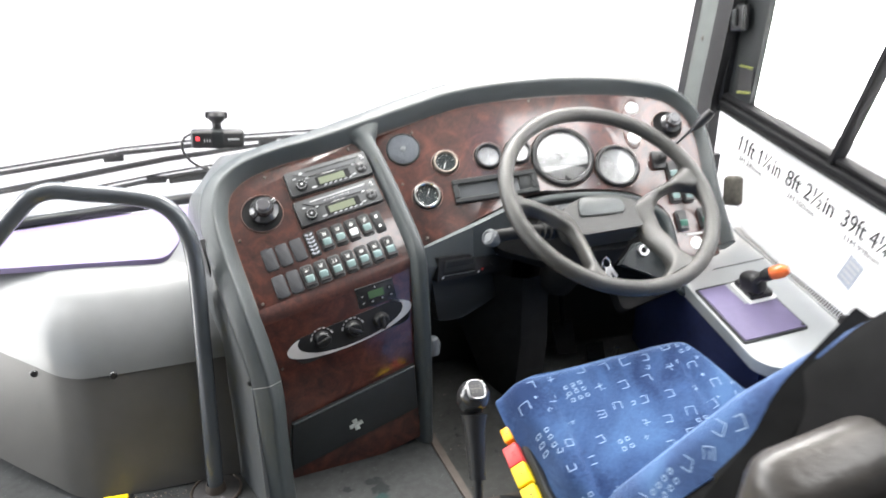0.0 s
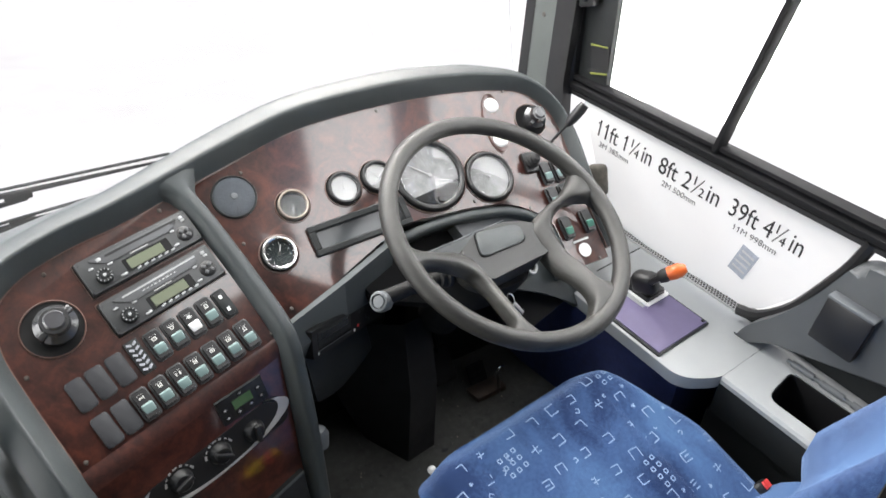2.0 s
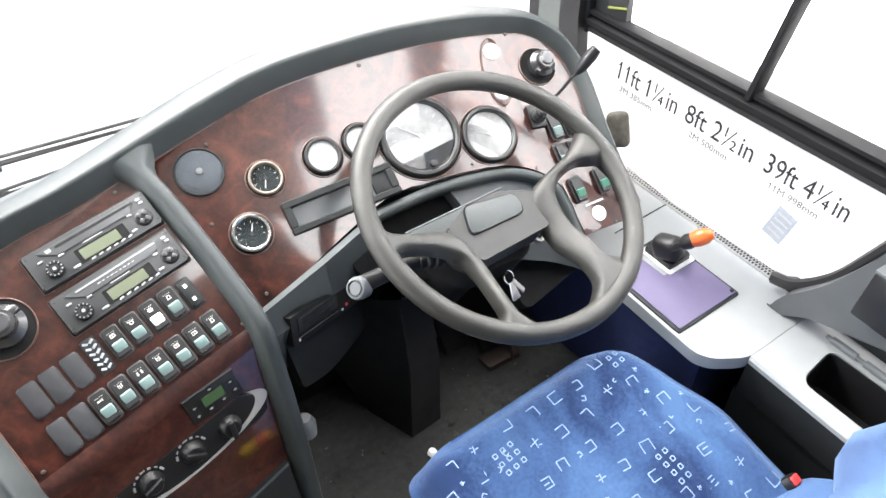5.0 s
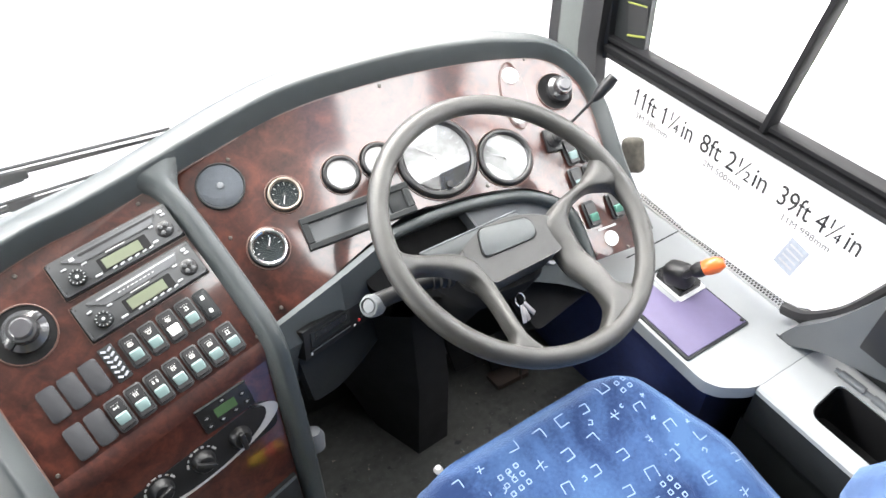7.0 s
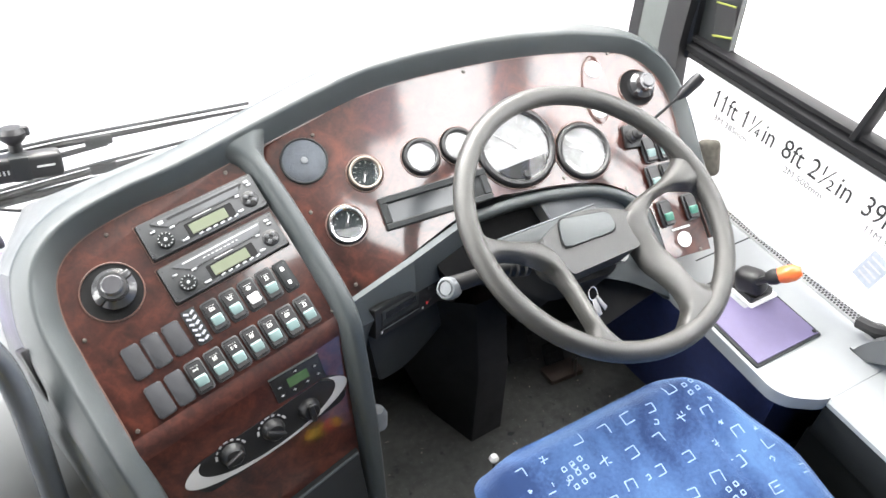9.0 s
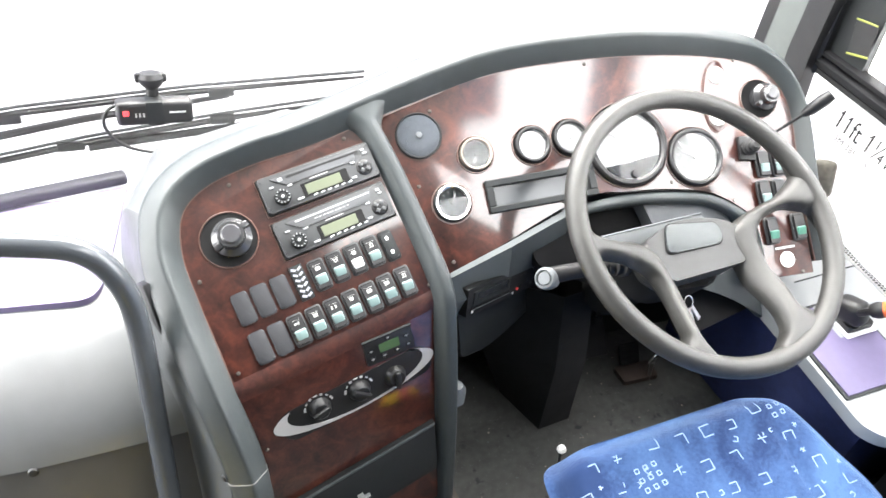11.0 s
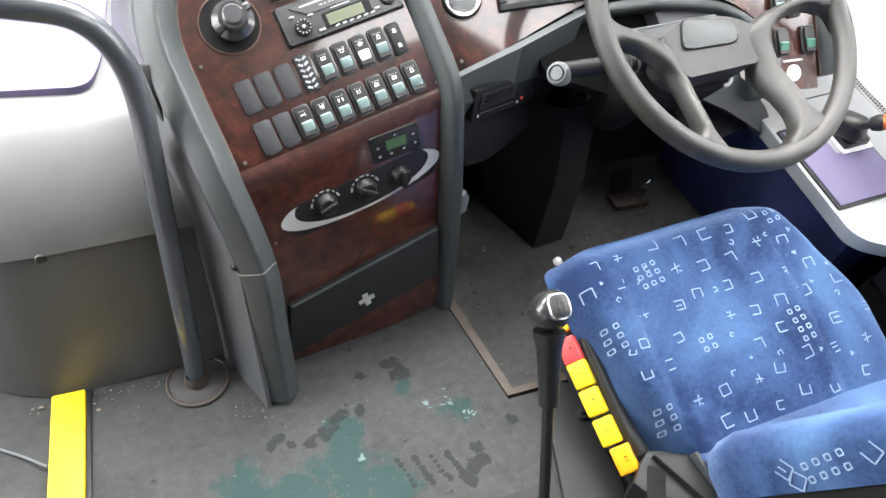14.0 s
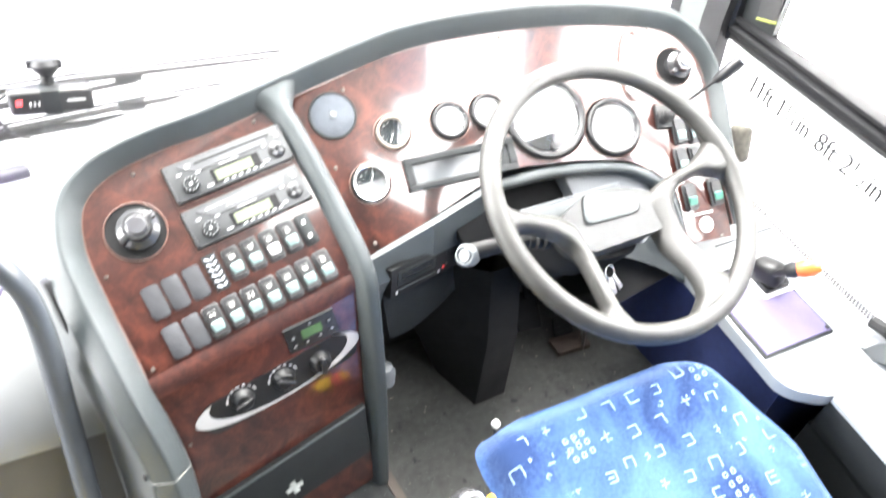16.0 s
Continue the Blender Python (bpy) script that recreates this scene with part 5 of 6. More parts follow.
def stroke(u0, v0, u1, v1, height, lift=0.0006, w=0.00095):
    d = Vector((u1 - u0, v1 - v0))
    if d.length < 1e-5:
        return
    s = Vector((-d.y, d.x)).normalized() * w
    k = 3
    rows = []
    for i in range(k + 1):
        p = Vector((u0, v0)) + d * i / k
        rows.append([glyphs.verts.new((*(p + s * q), height(*(p + s * q)) + lift)) for q in (-1, 1)])
    for a, b in zip(rows, rows[1:]):
        glyphs.faces.new((a[0], a[1], b[1], b[0]))


def figure(u, v, kind, turn, size, height):
    sets = {"u": ((-1, 1, -1, -1), (-1, -1, 1, -1), (1, -1, 1, 1)), "l": ((-1, 1, -1, -1), (-1, -1, 0.8, -1)), "e": ((-1, 1, -1, -1), (-1, 1, 1, 1), (-1, -1, 1, -1), (-0.4, 0.1, 0.9, 0.1)),
            "o": ((-1, -1, 1, -1), (1, -1, 1, 1), (1, 1, -1, 1), (-1, 1, -1, -1)), "c": ((1, 1, -1, 1), (-1, 1, -1, -1), (-1, -1, 0.6, -1)), "x": ((-1, 0, 1, 0.3), (0, -1, 0.3, 1), (0.4, -0.6, 1, -0.8))}
    c, s = math.cos(turn), math.sin(turn)
    for a in sets[kind]:
        x0, y0, x1, y1 = (q * size for q in a)
        stroke(u + c * x0 - s * y0, v + s * x0 + c * y0, u + c * x1 - s * y1, v + s * x1 + c * y1, height)


def cluster(u, v, nx, ny, height, turn=0.1):
    c, s = math.cos(turn), math.sin(turn)
    for i in range(nx):
        for j in range(ny):
            x, y = (i - (nx - 1) / 2) * 0.0155, (j - (ny - 1) / 2) * 0.0155
            figure(u + c * x - s * y, v + s * x + c * y, "o", turn, 0.0033, height)


def weave(spots, clusters, height, rng):
    for u, v, nx, ny in clusters:
        cluster(u, v, nx, ny, height)
    for u, v in spots:
        if any(abs(u - cu) < 0.032 and abs(v - cv) < 0.03 for cu, cv, *_ in clusters):
            continue
        figure(u, v, rng.choice("uulluceocxx"), rng.choice((0, 1.57, 3.14, 4.71)) + rng.uniform(-0.15, 0.15), rng.uniform(0.0062, 0.0092), height)


rng = random.Random(4)
spots = []
for j in range(7):
    for i in range(10):
        u, v = -0.215 + i * 0.05 + (0.025 if j % 2 else 0) + rng.uniform(-0.008, 0.008), -0.012 - j * 0.048 + rng.uniform(-0.008, 0.008)
        if left_edge(v) + 0.022 < u < right_edge(v) - 0.022:
            spots.append((u, v))
for k in range(34):
    u, v = rng.uniform(-0.2, 0.23), rng.uniform(-0.33, -0.02)
    if left_edge(v) + 0.02 < u < right_edge(v) - 0.02 and min((u - a) ** 2 + (v - b) ** 2 for a, b in spots) > 0.0004:
        figure(u, v, rng.choice("xlxc"), rng.uniform(0, 6.28), rng.uniform(0.0025, 0.0042), cushion_height)
weave(spots, [(-0.085, -0.054, 3, 3), (0.118, -0.201, 2, 4), (-0.043, -0.184, 2, 2), (-0.178, -0.132, 2, 3), (0.164, -0.018, 2, 2), (-0.15, -0.27, 2, 3)], cushion_height, rng)
tagged(part("woven_pattern", glyphs, PATTERN, cushion, "pale woven square figures", smooth=False), kind="stuff")
part("seat_pan", prism(rounded([(-0.2, -0.4, 0.03), (0.23, -0.4, 0.03), (0.22, -0.02, 0.04), (-0.21, -0.02, 0.04)]), -0.12, -0.08, 0.01), BLACK, seat)
part("base_cover", prism(rect(0.36, 0.36, 0.03, 0.02, -0.21), -0.3, -0.11, 0.01), BLACK, seat, "black suspension base")

# backrest: two wings and a hollow between, narrowing upwards, with a dark shell and grey vinyl behind
def back_section(h, grow=0.0, front=0.0, deep=0.075):
    """One level of the backrest, seen from above: front edge between the wings, then round the back."""
    l, r, v = -0.15 + 0.46 * (h - 0.2) - grow, 0.31 - 0.22 * (h - 0.2) + grow, -0.318 - 0.34 * min(0.0, h - 0.2) - 0.11 * max(0.0, min(0.25, h - 0.2)) - 0.3 * max(0.0, h - 0.45) - front
    c = (l + r) / 2
    pts = [(l, v - deep), (l, v - 0.035), (l + 0.008, v - 0.012), (l + 0.03, v), (l + 0.06, v - 0.006), (l + 0.1, v - 0.035), (c, v - 0.045), (r - 0.1, v - 0.035), (r - 0.06, v - 0.006), (r - 0.03, v), (r - 0.008, v - 0.012), (r, v - 0.035), (r, v - deep)]
    return [Vector((u, w, h)) for u, w in pts]


levels = [(0.1, 0.05, -0.02), (0.115, 0.03, -0.006), (0.15, 0.012, 0.0), (0.2, 0.0, 0.0), (0.3, 0, 0), (0.4, 0, 0), (0.55, 0, 0), (0.68, 0, 0), (0.74, 0.01, -0.01), (0.765, 0.04, -0.03)]
rows = [back_section(h, g, f) for h, f, g in levels]
bm = loft([r + r[:1] for r in rows])
bmesh.ops.remove_doubles(bm, verts=bm.verts, dist=0.0005)
bmesh.ops.holes_fill(bm, edges=[e for e in bm.edges if e.is_boundary])
back = part("backrest", bm, PLUSH, seat, "blue patterned backrest with side wings", angle=80)


lumbar = loft([[Vector((u, v - 0.012 * smooth((abs(u - 0.08) - 0.1) / 0.12), h)) for u in np.linspace(-0.13, 0.29, 22)] for v, h in ((-0.322, -0.06), (-0.326, -0.03), (-0.331, -0.008), (-0.343, 0.02), (-0.362, 0.055), (-0.388, 0.1), (-0.42, 0.16))])
part("lumbar_roll", thicken(lumbar, 0.01), PLUSH, back, "blue plush lower back roll", angle=80)


def shell_rows(d0, d1, inset, levels_):
    out = []
    for h in levels_:
        s = back_section(h)
        l, r, v = s[0].x + inset, s[-1].x - inset, s[0].y
        out.append([Vector((l, v - d0, h)), Vector((l, v - d1 * 0.7, h)), Vector((l + 0.03, v - d1, h)), Vector((r - 0.03, v - d1, h)), Vector((r, v - d1 * 0.7, h)), Vector((r, v - d0, h)), Vector((l, v - d0, h))])
    return out


bm = loft(shell_rows(0.0, 0.075, 0.003, (0.14, 0.3, 0.5, 0.66)))
bmesh.ops.remove_doubles(bm, verts=bm.verts, dist=0.0005)
bmesh.ops.holes_fill(bm, edges=[e for e in bm.edges if e.is_boundary])
part("back_shell", bm, PIT, seat, "black moulded back shell")
side_rows = []
for h, q in ((0.34, 0.074), (0.4, 0.066), (0.46, 0.045), (0.52, 0.022), (0.58, 0.006), (0.66, 0.0)):
    sec = back_section(h)
    l_, v_ = sec[0].x - 0.004, sec[3].y
    side_rows.append([Vector((l_ + 0.012 * (1 - min(1.0, q / 0.012)), v_ - q, h)), Vector((l_, v_ - max(q, 0.02) - 0.002, h)), Vector((l_, v_ - 0.078, h)), Vector((l_ + 0.004, v_ - 0.15, h))])
part("side_cover", thicken(loft(side_rows), 0.003), PIT, seat, "black cover on the side of the backrest", angle=60)
VINYL = material("grey_vinyl", (0.065, 0.06, 0.056), 0.32, vary=0.15, scale=30, bump=0.5, bump_scale=70)
part("back_panel", cuboid(0.3, 0.09, 0.26, (0, 0, 0), 0.035, 4), VINYL, seat, "creased grey vinyl back panel", DS.inverted() @ pose(0.69, 0.37, 0.452, 18, -14, 0))
belt = [Vector(p) for p in ((0.47, 0.45, 0.22), (0.51, 0.435, 0.32), (0.556, 0.43, 0.415), (0.598, 0.43, 0.48), (0.622, 0.43, 0.545), (0.652, 0.43, 0.583), (0.71, 0.435, 0.64))]
line = [DS.inverted() @ p for p in curve(belt, 4)]
across = DS.inverted().to_3x3() @ Vector((0.4, -0.68, -0.3)).normalized()
part("belt", thicken(loft([[p + across * w * q for q in (-1, -0.5, 0, 0.5, 1)] for p, w in zip(line, np.linspace(0.017, 0.019, len(line)))]), 0.003), PIT, seat, "black seat belt webbing")
glyphs = bmesh.new()
side_rng = random.Random(9)
flat_ = lambda u, v: 0.0
cluster(0.022, 0.07, 2, 4, flat_, 0.1)
for u, v in ((0.015, 0.02), (0.03, 0.03), (0.02, 0.125), (0.03, 0.165), (0.015, 0.2), (0.028, 0.23)):
    figure(u, v, side_rng.choice("uloec"), side_rng.uniform(0, 6.28), 0.0085, flat_)
a0, a1 = back_section(0.2)[1], back_section(0.45)[1]
side_pose = basis(a0 + Vector((-0.0012, 0, 0)), (0, -1, 0), a1 - a0)
tagged(part("woven_pattern", glyphs, PATTERN, back, "pale woven square figures", side_pose, smooth=False), kind="stuff")

# yellow and red buttons along the cushion's edge, on a black rail
rail_pts = [Vector(p) for p in ((0.476, 0.935, 0.135), (0.474, 0.892, 0.12), (0.478, 0.854, 0.105), (0.482, 0.812, 0.088), (0.487, 0.767, 0.072), (0.495, 0.722, 0.06))]
inv = DS.inverted()
part("button_rail", tube([inv @ (p + Vector((0.024, 0.0, 0.0))) for p in curve(rail_pts, 4)], 0.017, 10), BLACK, seat, "black button rail")
lip = [inv @ (p + Vector((0.0225, 0.0, 0.0135))) for p in curve(rail_pts, 4)]
part("rail_lip", tube(lip, [0.005 + 0.0045 * k / len(lip) for k in range(len(lip))], 10), DARK, seat, "black rounded lip along the cushion")
for i, p in enumerate(rail_pts):
    mat = RED if i == 1 else (AMBER if i in (0, 5) else YELLOW)
    along = Vector((-0.004, 0.042, 0.016)).normalized()
    up = Vector((-0.62, -0.1, 0.78)) if i < 5 else Vector((-0.5, 0.2, 0.84))
    m = inv @ basis(p + Vector((-0.004, 0, 0.003)), along.cross(up), along)
    bt = part("button", cuboid(0.031 if i else 0.02, 0.0425 if i else 0.03, 0.028, (0.0, 0, 0.0), 0.0035, 3), mat, seat, "red button" if i == 1 else "yellow button", m)
    for k in ((-0.5, 0.5) if i % 2 else (0,)):
        part("button_mark", cuboid(0.007, 0.001, 0.0005, (0.004, 0.006 * k, 0.0141)), BLACK, bt)
    part("button_mark", cuboid(0.001, 0.006, 0.0005, (0.0 + 0.004 * (i % 2), 0.002, 0.0141)), BLACK, bt)
hinge = part("hinge_cover", prism([(0.472, 0.676), (0.5, 0.703), (0.52, 0.716), (0.534, 0.709), (0.582, 0.69), (0.598, 0.6), (0.575, 0.56), (0.5, 0.62)], 0.02, 0.088, 0.005), DARK, seat, "black moulded hinge cover", inv, angle=30)
part("hinge_step", prism([(0.517, 0.702), (0.578, 0.682), (0.592, 0.606), (0.56, 0.6)], 0.086, 0.1, 0.004), DARK, hinge, "", angle=30)
part("hinge_recess", prism(rect(0.026, 0.052, 0.003), 0.0, 0.004, 0.001), PIT, hinge, "", pose(0.502, 0.664, 0.0865, 0, 0, -32))
part("latch", cuboid(0.006, 0.05, 0.02, (0, 0, 0), 0.002), FASCIA, hinge, "grey metal latch strip", pose(0.572, 0.658, 0.104, 14, 0, 8))
plate = part("base_plate", prism([(0.38, 0.66), (0.492, 0.64), (0.497, 0.79), (0.512, 0.893), (0.45, 0.918)], 0.003, 0.012, 0.002), DARK, seat, "charcoal steel base plate on the floor", inv, angle=30)
part("bolt", lathe([(0, 0.02), (0.006, 0.02), (0.0065, 0.011), (0.011, 0.011), (0.0115, 0.0), (0, 0)], 16), RUBBER, plate, "", pose(0.487, 0.835, 0.011))
part("runner", cuboid(0.04, 0.36, 0.03, (0, 0, 0), 0.006), RUBBER, seat, "black floor runner", inv @ pose(0.52, 0.8, 0.02, -4))
buckle = part("belt_buckle", cuboid(0.03, 0.02, 0.05, (0, 0, 0), 0.005), BLACK, seat, "black belt buckle with red button", inv @ pose(0.962, 0.7, 0.134, 30, 20, 10))
part("red_button", cuboid(0.022, 0.014, 0.006, (0, 0, 0.026), 0.002), RED, buckle)

# ---------------------------------------------------------------- right-hand console
K = basis((0.992, 0.951, 0.259), (0.994, 0.0, 0.096), (0.0, 0.985, 0.17))
console = thing("side_console", "pale grey moulded side console beside the driver", "console", K)
part("top", prism(rounded([(-0.012, -0.045, 0.01), (0.002, -0.07, 0.015), (0.05, -0.102, 0.02), (0.245, -0.108, 0.0), (0.245, 0.42, 0.0), (-0.012, 0.42, 0.0)]), -0.03, 0.0, 0.006, 3), CONSOLE, console, "pale grey console top", angle=50)
part("rear_side", prism(rounded([(0.057, -0.62, 0), (0.24, -0.62, 0), (0.24, -0.095, 0), (0.057, -0.095, 0.004), (0.012, -0.055, 0.01), (0.24, -0.055, 0)][:4]), -0.36, -0.102), DARK, console, "dark grey console flank")
part("bin_side", cuboid(0.008, 0.52, 0.11, (0.061, -0.36, -0.0635), 0.002), DARK, console, "dark side below the bin rim")
part("side", prism([(0.004, -0.05), (0.24, -0.05), (0.24, 0.44), (0.004, 0.44)], -0.36, -0.028), NAVY, console, "navy carpeted console side")
part("seam", cuboid(0.15, 0.003, 0.001, (0.155, 0.248, 0.0), 0, 1, None, pose(0, 0, 0, 0, 0, 0)), DARK, console)
pad = part("shift_panel", prism([(0.001, 0.004), (0.144, 0.004), (0.144, 0.106), (0.068, 0.106), (0.068, 0.182), (0.001, 0.182)], 0.0, 0.006, 0.0015), PURPLE, console, "purple selector panel")
part("shift_tray", prism(rect(0.153, 0.19, 0.004, 0.0715, 0.094), -0.001, 0.0035, 0.001), DARK, console, "grey rim round the panel")
part("end_plate", prism(rect(0.076, 0.076, 0.003, 0.1065, 0.145), 0.0, 0.0055, 0.001), CONSOLE, console)
for x, y in ((0.14, 0.01), (0.138, 0.112)):
    part("fixing", lathe([(0, 0.009), (0.003, 0.008), (0.004, 0.006), (0, 0.006)], 12), BLACK, console, "", pose(x, y, 0))
gate = part("gate_frame", prism(rect(0.066, 0.078, 0.004, 0.112, 0.14), 0.005, 0.009, 0.002), WHITE, console, "white selector frame")
part("gate", prism(rect(0.054, 0.066, 0.004, 0.112, 0.142), 0.009, 0.02, 0.006, 3), BLACK, gate, "black selector gate")
part("gate_boot", cuboid(0.042, 0.056, 0.05, (0, 0, 0), 0.016, 4), BLACK, gate, "", pose(0.104, 0.138, 0.035, -20, 0, 10))
part("selector_arm", tube([(0.1, 0.135, 0.03), (0.094, 0.112, 0.065), (0.098, 0.1, 0.082)], 0.007, 10), BLACK, gate)
part("selector_collar", lathe([(0, -0.012), (0.012, -0.012), (0.015, 0), (0.013, 0.01), (0, 0.01)], 20), BLACK, gate, "", K.inverted() @ look(K @ Vector((0.101, 0.097, 0.086)), K @ Vector((0.09, 0.11, 0.07))))
part("selector_knob", tube([(0.102, 0.096, 0.088), (0.11, 0.087, 0.096), (0.119, 0.078, 0.105), (0.127, 0.071, 0.111)], [0.0125, 0.0155, 0.015, 0.008], 18), ORANGE, gate, "orange selector knob")
# perforated strip along the window
strip = part("vent_strip", cuboid(0.024, 0.40, 0.006, (0.233, 0.185, 0.002), 0.002), SHEET, console, "white perforated vent strip")
bm = bmesh.new()
for i in range(56):
    for j in range(3):
        cuboid(0.0046, 0.0036, 0.0016, (0.2255 + 0.007 * j, -0.008 + i * 0.007 + 0.0035 * (j % 2), 0.0048), 0, 1, bm)
tagged(part("perforations", bm, BLACK, strip, smooth=False), kind="stuff")
# storage bin behind it, with an open tray
bin_ = thing("storage_bin", "pale grey storage bin with an open dark tray", "storage bin", K @ pose(0, 0, -0.001))
body = rounded([(0.054, -0.62, 0), (0.25, -0.62, 0), (0.25, -0.1045, 0), (0.054, -0.1015, 0.003)])
hole = rounded([(0.089, -0.6, 0.012), (0.182, -0.6, 0.012), (0.176, -0.17, 0.02), (0.083, -0.18, 0.024)])
bm = bmesh.new()
rims = []
for loop, z in ((body, -0.016), (body, -0.006), ([(x + (0.004 if x < 0.1 else 0), y) for x, y in body], 0.0)):
    rims.append([bm.verts.new((x, y, z)) for x, y in loop])
for a, b in zip(rims, rims[1:]):
    for i in range(len(a)):
        bm.faces.new((a[i], a[(i + 1) % len(a)], b[(i + 1) % len(b)], b[i]))
inner = [bm.verts.new((x, y, 0.0)) for x, y in hole]
deep = [bm.verts.new((x, y, -0.1)) for x, y in hole]
for i in range(len(inner)):
    bm.faces.new((inner[i], inner[(i + 1) % len(inner)], deep[(i + 1) % len(inner)], deep[i]))
ring_edges = [bm.edges.get((rims[2][i], rims[2][(i + 1) % len(rims[2])])) for i in range(len(rims[2]))] + [bm.edges.get((inner[i], inner[(i + 1) % len(inner)])) for i in range(len(inner))]
bmesh.ops.triangle_fill(bm, use_beauty=True, edges=ring_edges)
part("body", bm, CONSOLE, bin_, angle=30)
part("tray", prism([(x, y) for x, y in hole], -0.1, -0.096), PIT, bin_, "dark tray bottom")
part("tray_lining", thicken(loft([[(x, y, z) for x, y in [hole[-1]] + hole] for z in (-0.098, -0.004)]), 0.002), BLACK, bin_, "black tray lining")
part("hinge", tube([(0.19, -0.15, 0.004), (0.19, -0.6, 0.004)], 0.004, 8), SIDE, bin_)
for k in range(5):
    part("hinge_knuckle", tube([(0.19, -0.16 - 0.06 * k, 0.004), (0.19, -0.205 - 0.06 * k, 0.004)], 0.007, 10), SIDE, bin_)
mould = solid("window_moulding", prism(rounded([(0.912, 0.25, 0.012), (0.885, 0.3, 0.02), (0.825, 0.355, 0.03), (0.77, 0.43, 0.03), (0.725, 0.51, 0.03), (0.45, 0.5, 0), (0.45, 0.335, 0), (0.83, 0.288, 0.02), (0.87, 0.266, 0.02)]), 0.0, 0.045, 0.018, 4), FLANK, "grey rounded moulding below the window corner", "moulding", basis((1.205, 0, 0), (0, -1, 0), (0, 0, 1)) @ Matrix.Scale(-1, 4, (1, 0, 0)), kind="structure")
handle = thing("dark_pad", "square black pad on the grey moulding below the window", "pad", pose(1.148, 0.714, 0.392, 11))
part("pad", cuboid(0.022, 0.082, 0.09, (0, 0, 0), 0.004), BLACK, handle)
part("upper_edge", cuboid(0.026, 0.084, 0.006, (0.002, 0, 0.047), 0.002), SIDE, handle)

# ---------------------------------------------------------------- driver's window, front pillar
WX = 1.2
FRAMEBLACK = material("matt_black_window_frame", (0.01, 0.01, 0.011), 0.6, vary=0.2, scale=40, spec=0.15)
flat = basis((WX, 0, 0), (0, 1, 0), (0, 0, 1))
window = thing("window_1", "driver's side window in a black frame", "window", kind="structure")


def bar(name, y0, z0, y1, z1, w, mat=FRAMEBLACK, x=WX, d=0.014, label=""):
    a, b = Vector((x, y0, z0)), Vector((x, y1, z1))
    bm = sweep([a, b], Vector((-1, 0, 0)), [(-w, -d), (w, -d), (w, d * 0.6), (w * 0.6, d), (-w * 0.6, d), (-w, d * 0.6)])
    return part(name, bm, mat, window, label)


bar("lower_rail", 1.47, 0.657, 0.2, 0.468, 0.0085)
bar("lower_channel", 1.47, 0.676, 0.2, 0.49, 0.006, FRAMEBLACK, 1.206)
bar("rail_seal", 1.45, 0.638, 0.2, 0.45, 0.007, RUBBER, 1.206)
bar("mullion", 1.042, 0.606, 0.782, 1.45, 0.0075)
bar("front_stile", 1.4, 0.63, 1.33, 1.7, 0.05, DARK, 1.215, 0.01)
bar("front_seal", 1.447, 0.63, 1.38, 1.7, 0.012, BLACK, 1.2)
bar("top_rail", 1.45, 1.6, -0.2, 1.6, 0.03)
film = part("window_film", prism([(1.41, 0.632), (0.715, 0.53), (0.735, 0.485), (0.775, 0.43), (0.827, 0.376), (0.885, 0.32), (0.919, 0.304), (1.175, 0.334), (1.31, 0.365)], 0.0, 0.002), SHEET, window, "white printed film on the lower glass", basis((1.206, 0, 0), (0, 1, 0), (0, 0, 1)))
curve_edge = curve([(1.2, y, z) for y, z in ((0.93, 0.297), (0.883, 0.307), (0.826, 0.355), (0.78, 0.424), (0.748, 0.48), (0.726, 0.535))], 5)
part("film_edge", tube(curve_edge, 0.012, 8), BLACK, window, "black rubber edge")
patch = part("notice", prism([(-0.02, -0.032), (0.02, -0.032), (0.02, 0.032), (-0.02, 0.032)], 0, 0.001), material("grey_blue_notice", (0.35, 0.38, 0.43), 0.5, vary=0.2, scale=120), window, "small grey-blue notice", basis((1.203, 0.943, 0.4), (0, -0.93, -0.37), (0, -0.25, 0.97)))
for k in range(4):
    part("notice_line", cuboid(0.03, 0.004, 0.0006, (0.0, 0.02 - 0.013 * k, 0.0012)), SILVER, patch)
TX = lambda y, z: basis((1.2035, y, z), (0, -0.983, -0.181), (0, -0.181, 0.983))


SMALLINK = material("worn_grey_ink", (0.16, 0.16, 0.16), 0.6, vary=0.4, scale=300)


def fitted(text, y, z, width, size, mat=INK):
    ob = lettering(text, size, mat, window, TX(y, z), thin=-0.0002 if size > 0.03 else -0.0001)
    tall = max(v.co.y for v in ob.data.vertices)
    bm = bmesh.new()
    bm.from_mesh(ob.data)
    for i, sign in enumerate(text):
        if sign == "1":
            probe = lettering(text[:i + 1], size, mat, window, TX(y, z))
            x = max(v.co.x for v in probe.data.vertices) - 0.05 * size
            bpy.data.objects.remove(probe)
            cuboid(0.2 * size, 0.06 * size, 0.0012, (x - 0.07 * size, tall - 0.115 * size, 0), 0, 1, bm, pose(0, 0, 0, 0, 0, 42))
    bm.to_mesh(ob.data)
    bm.free()
    w = max(v.co.x for v in ob.data.vertices) - min(v.co.x for v in ob.data.vertices)
    for v in ob.data.vertices:
        v.co.x *= width / w
    return ob


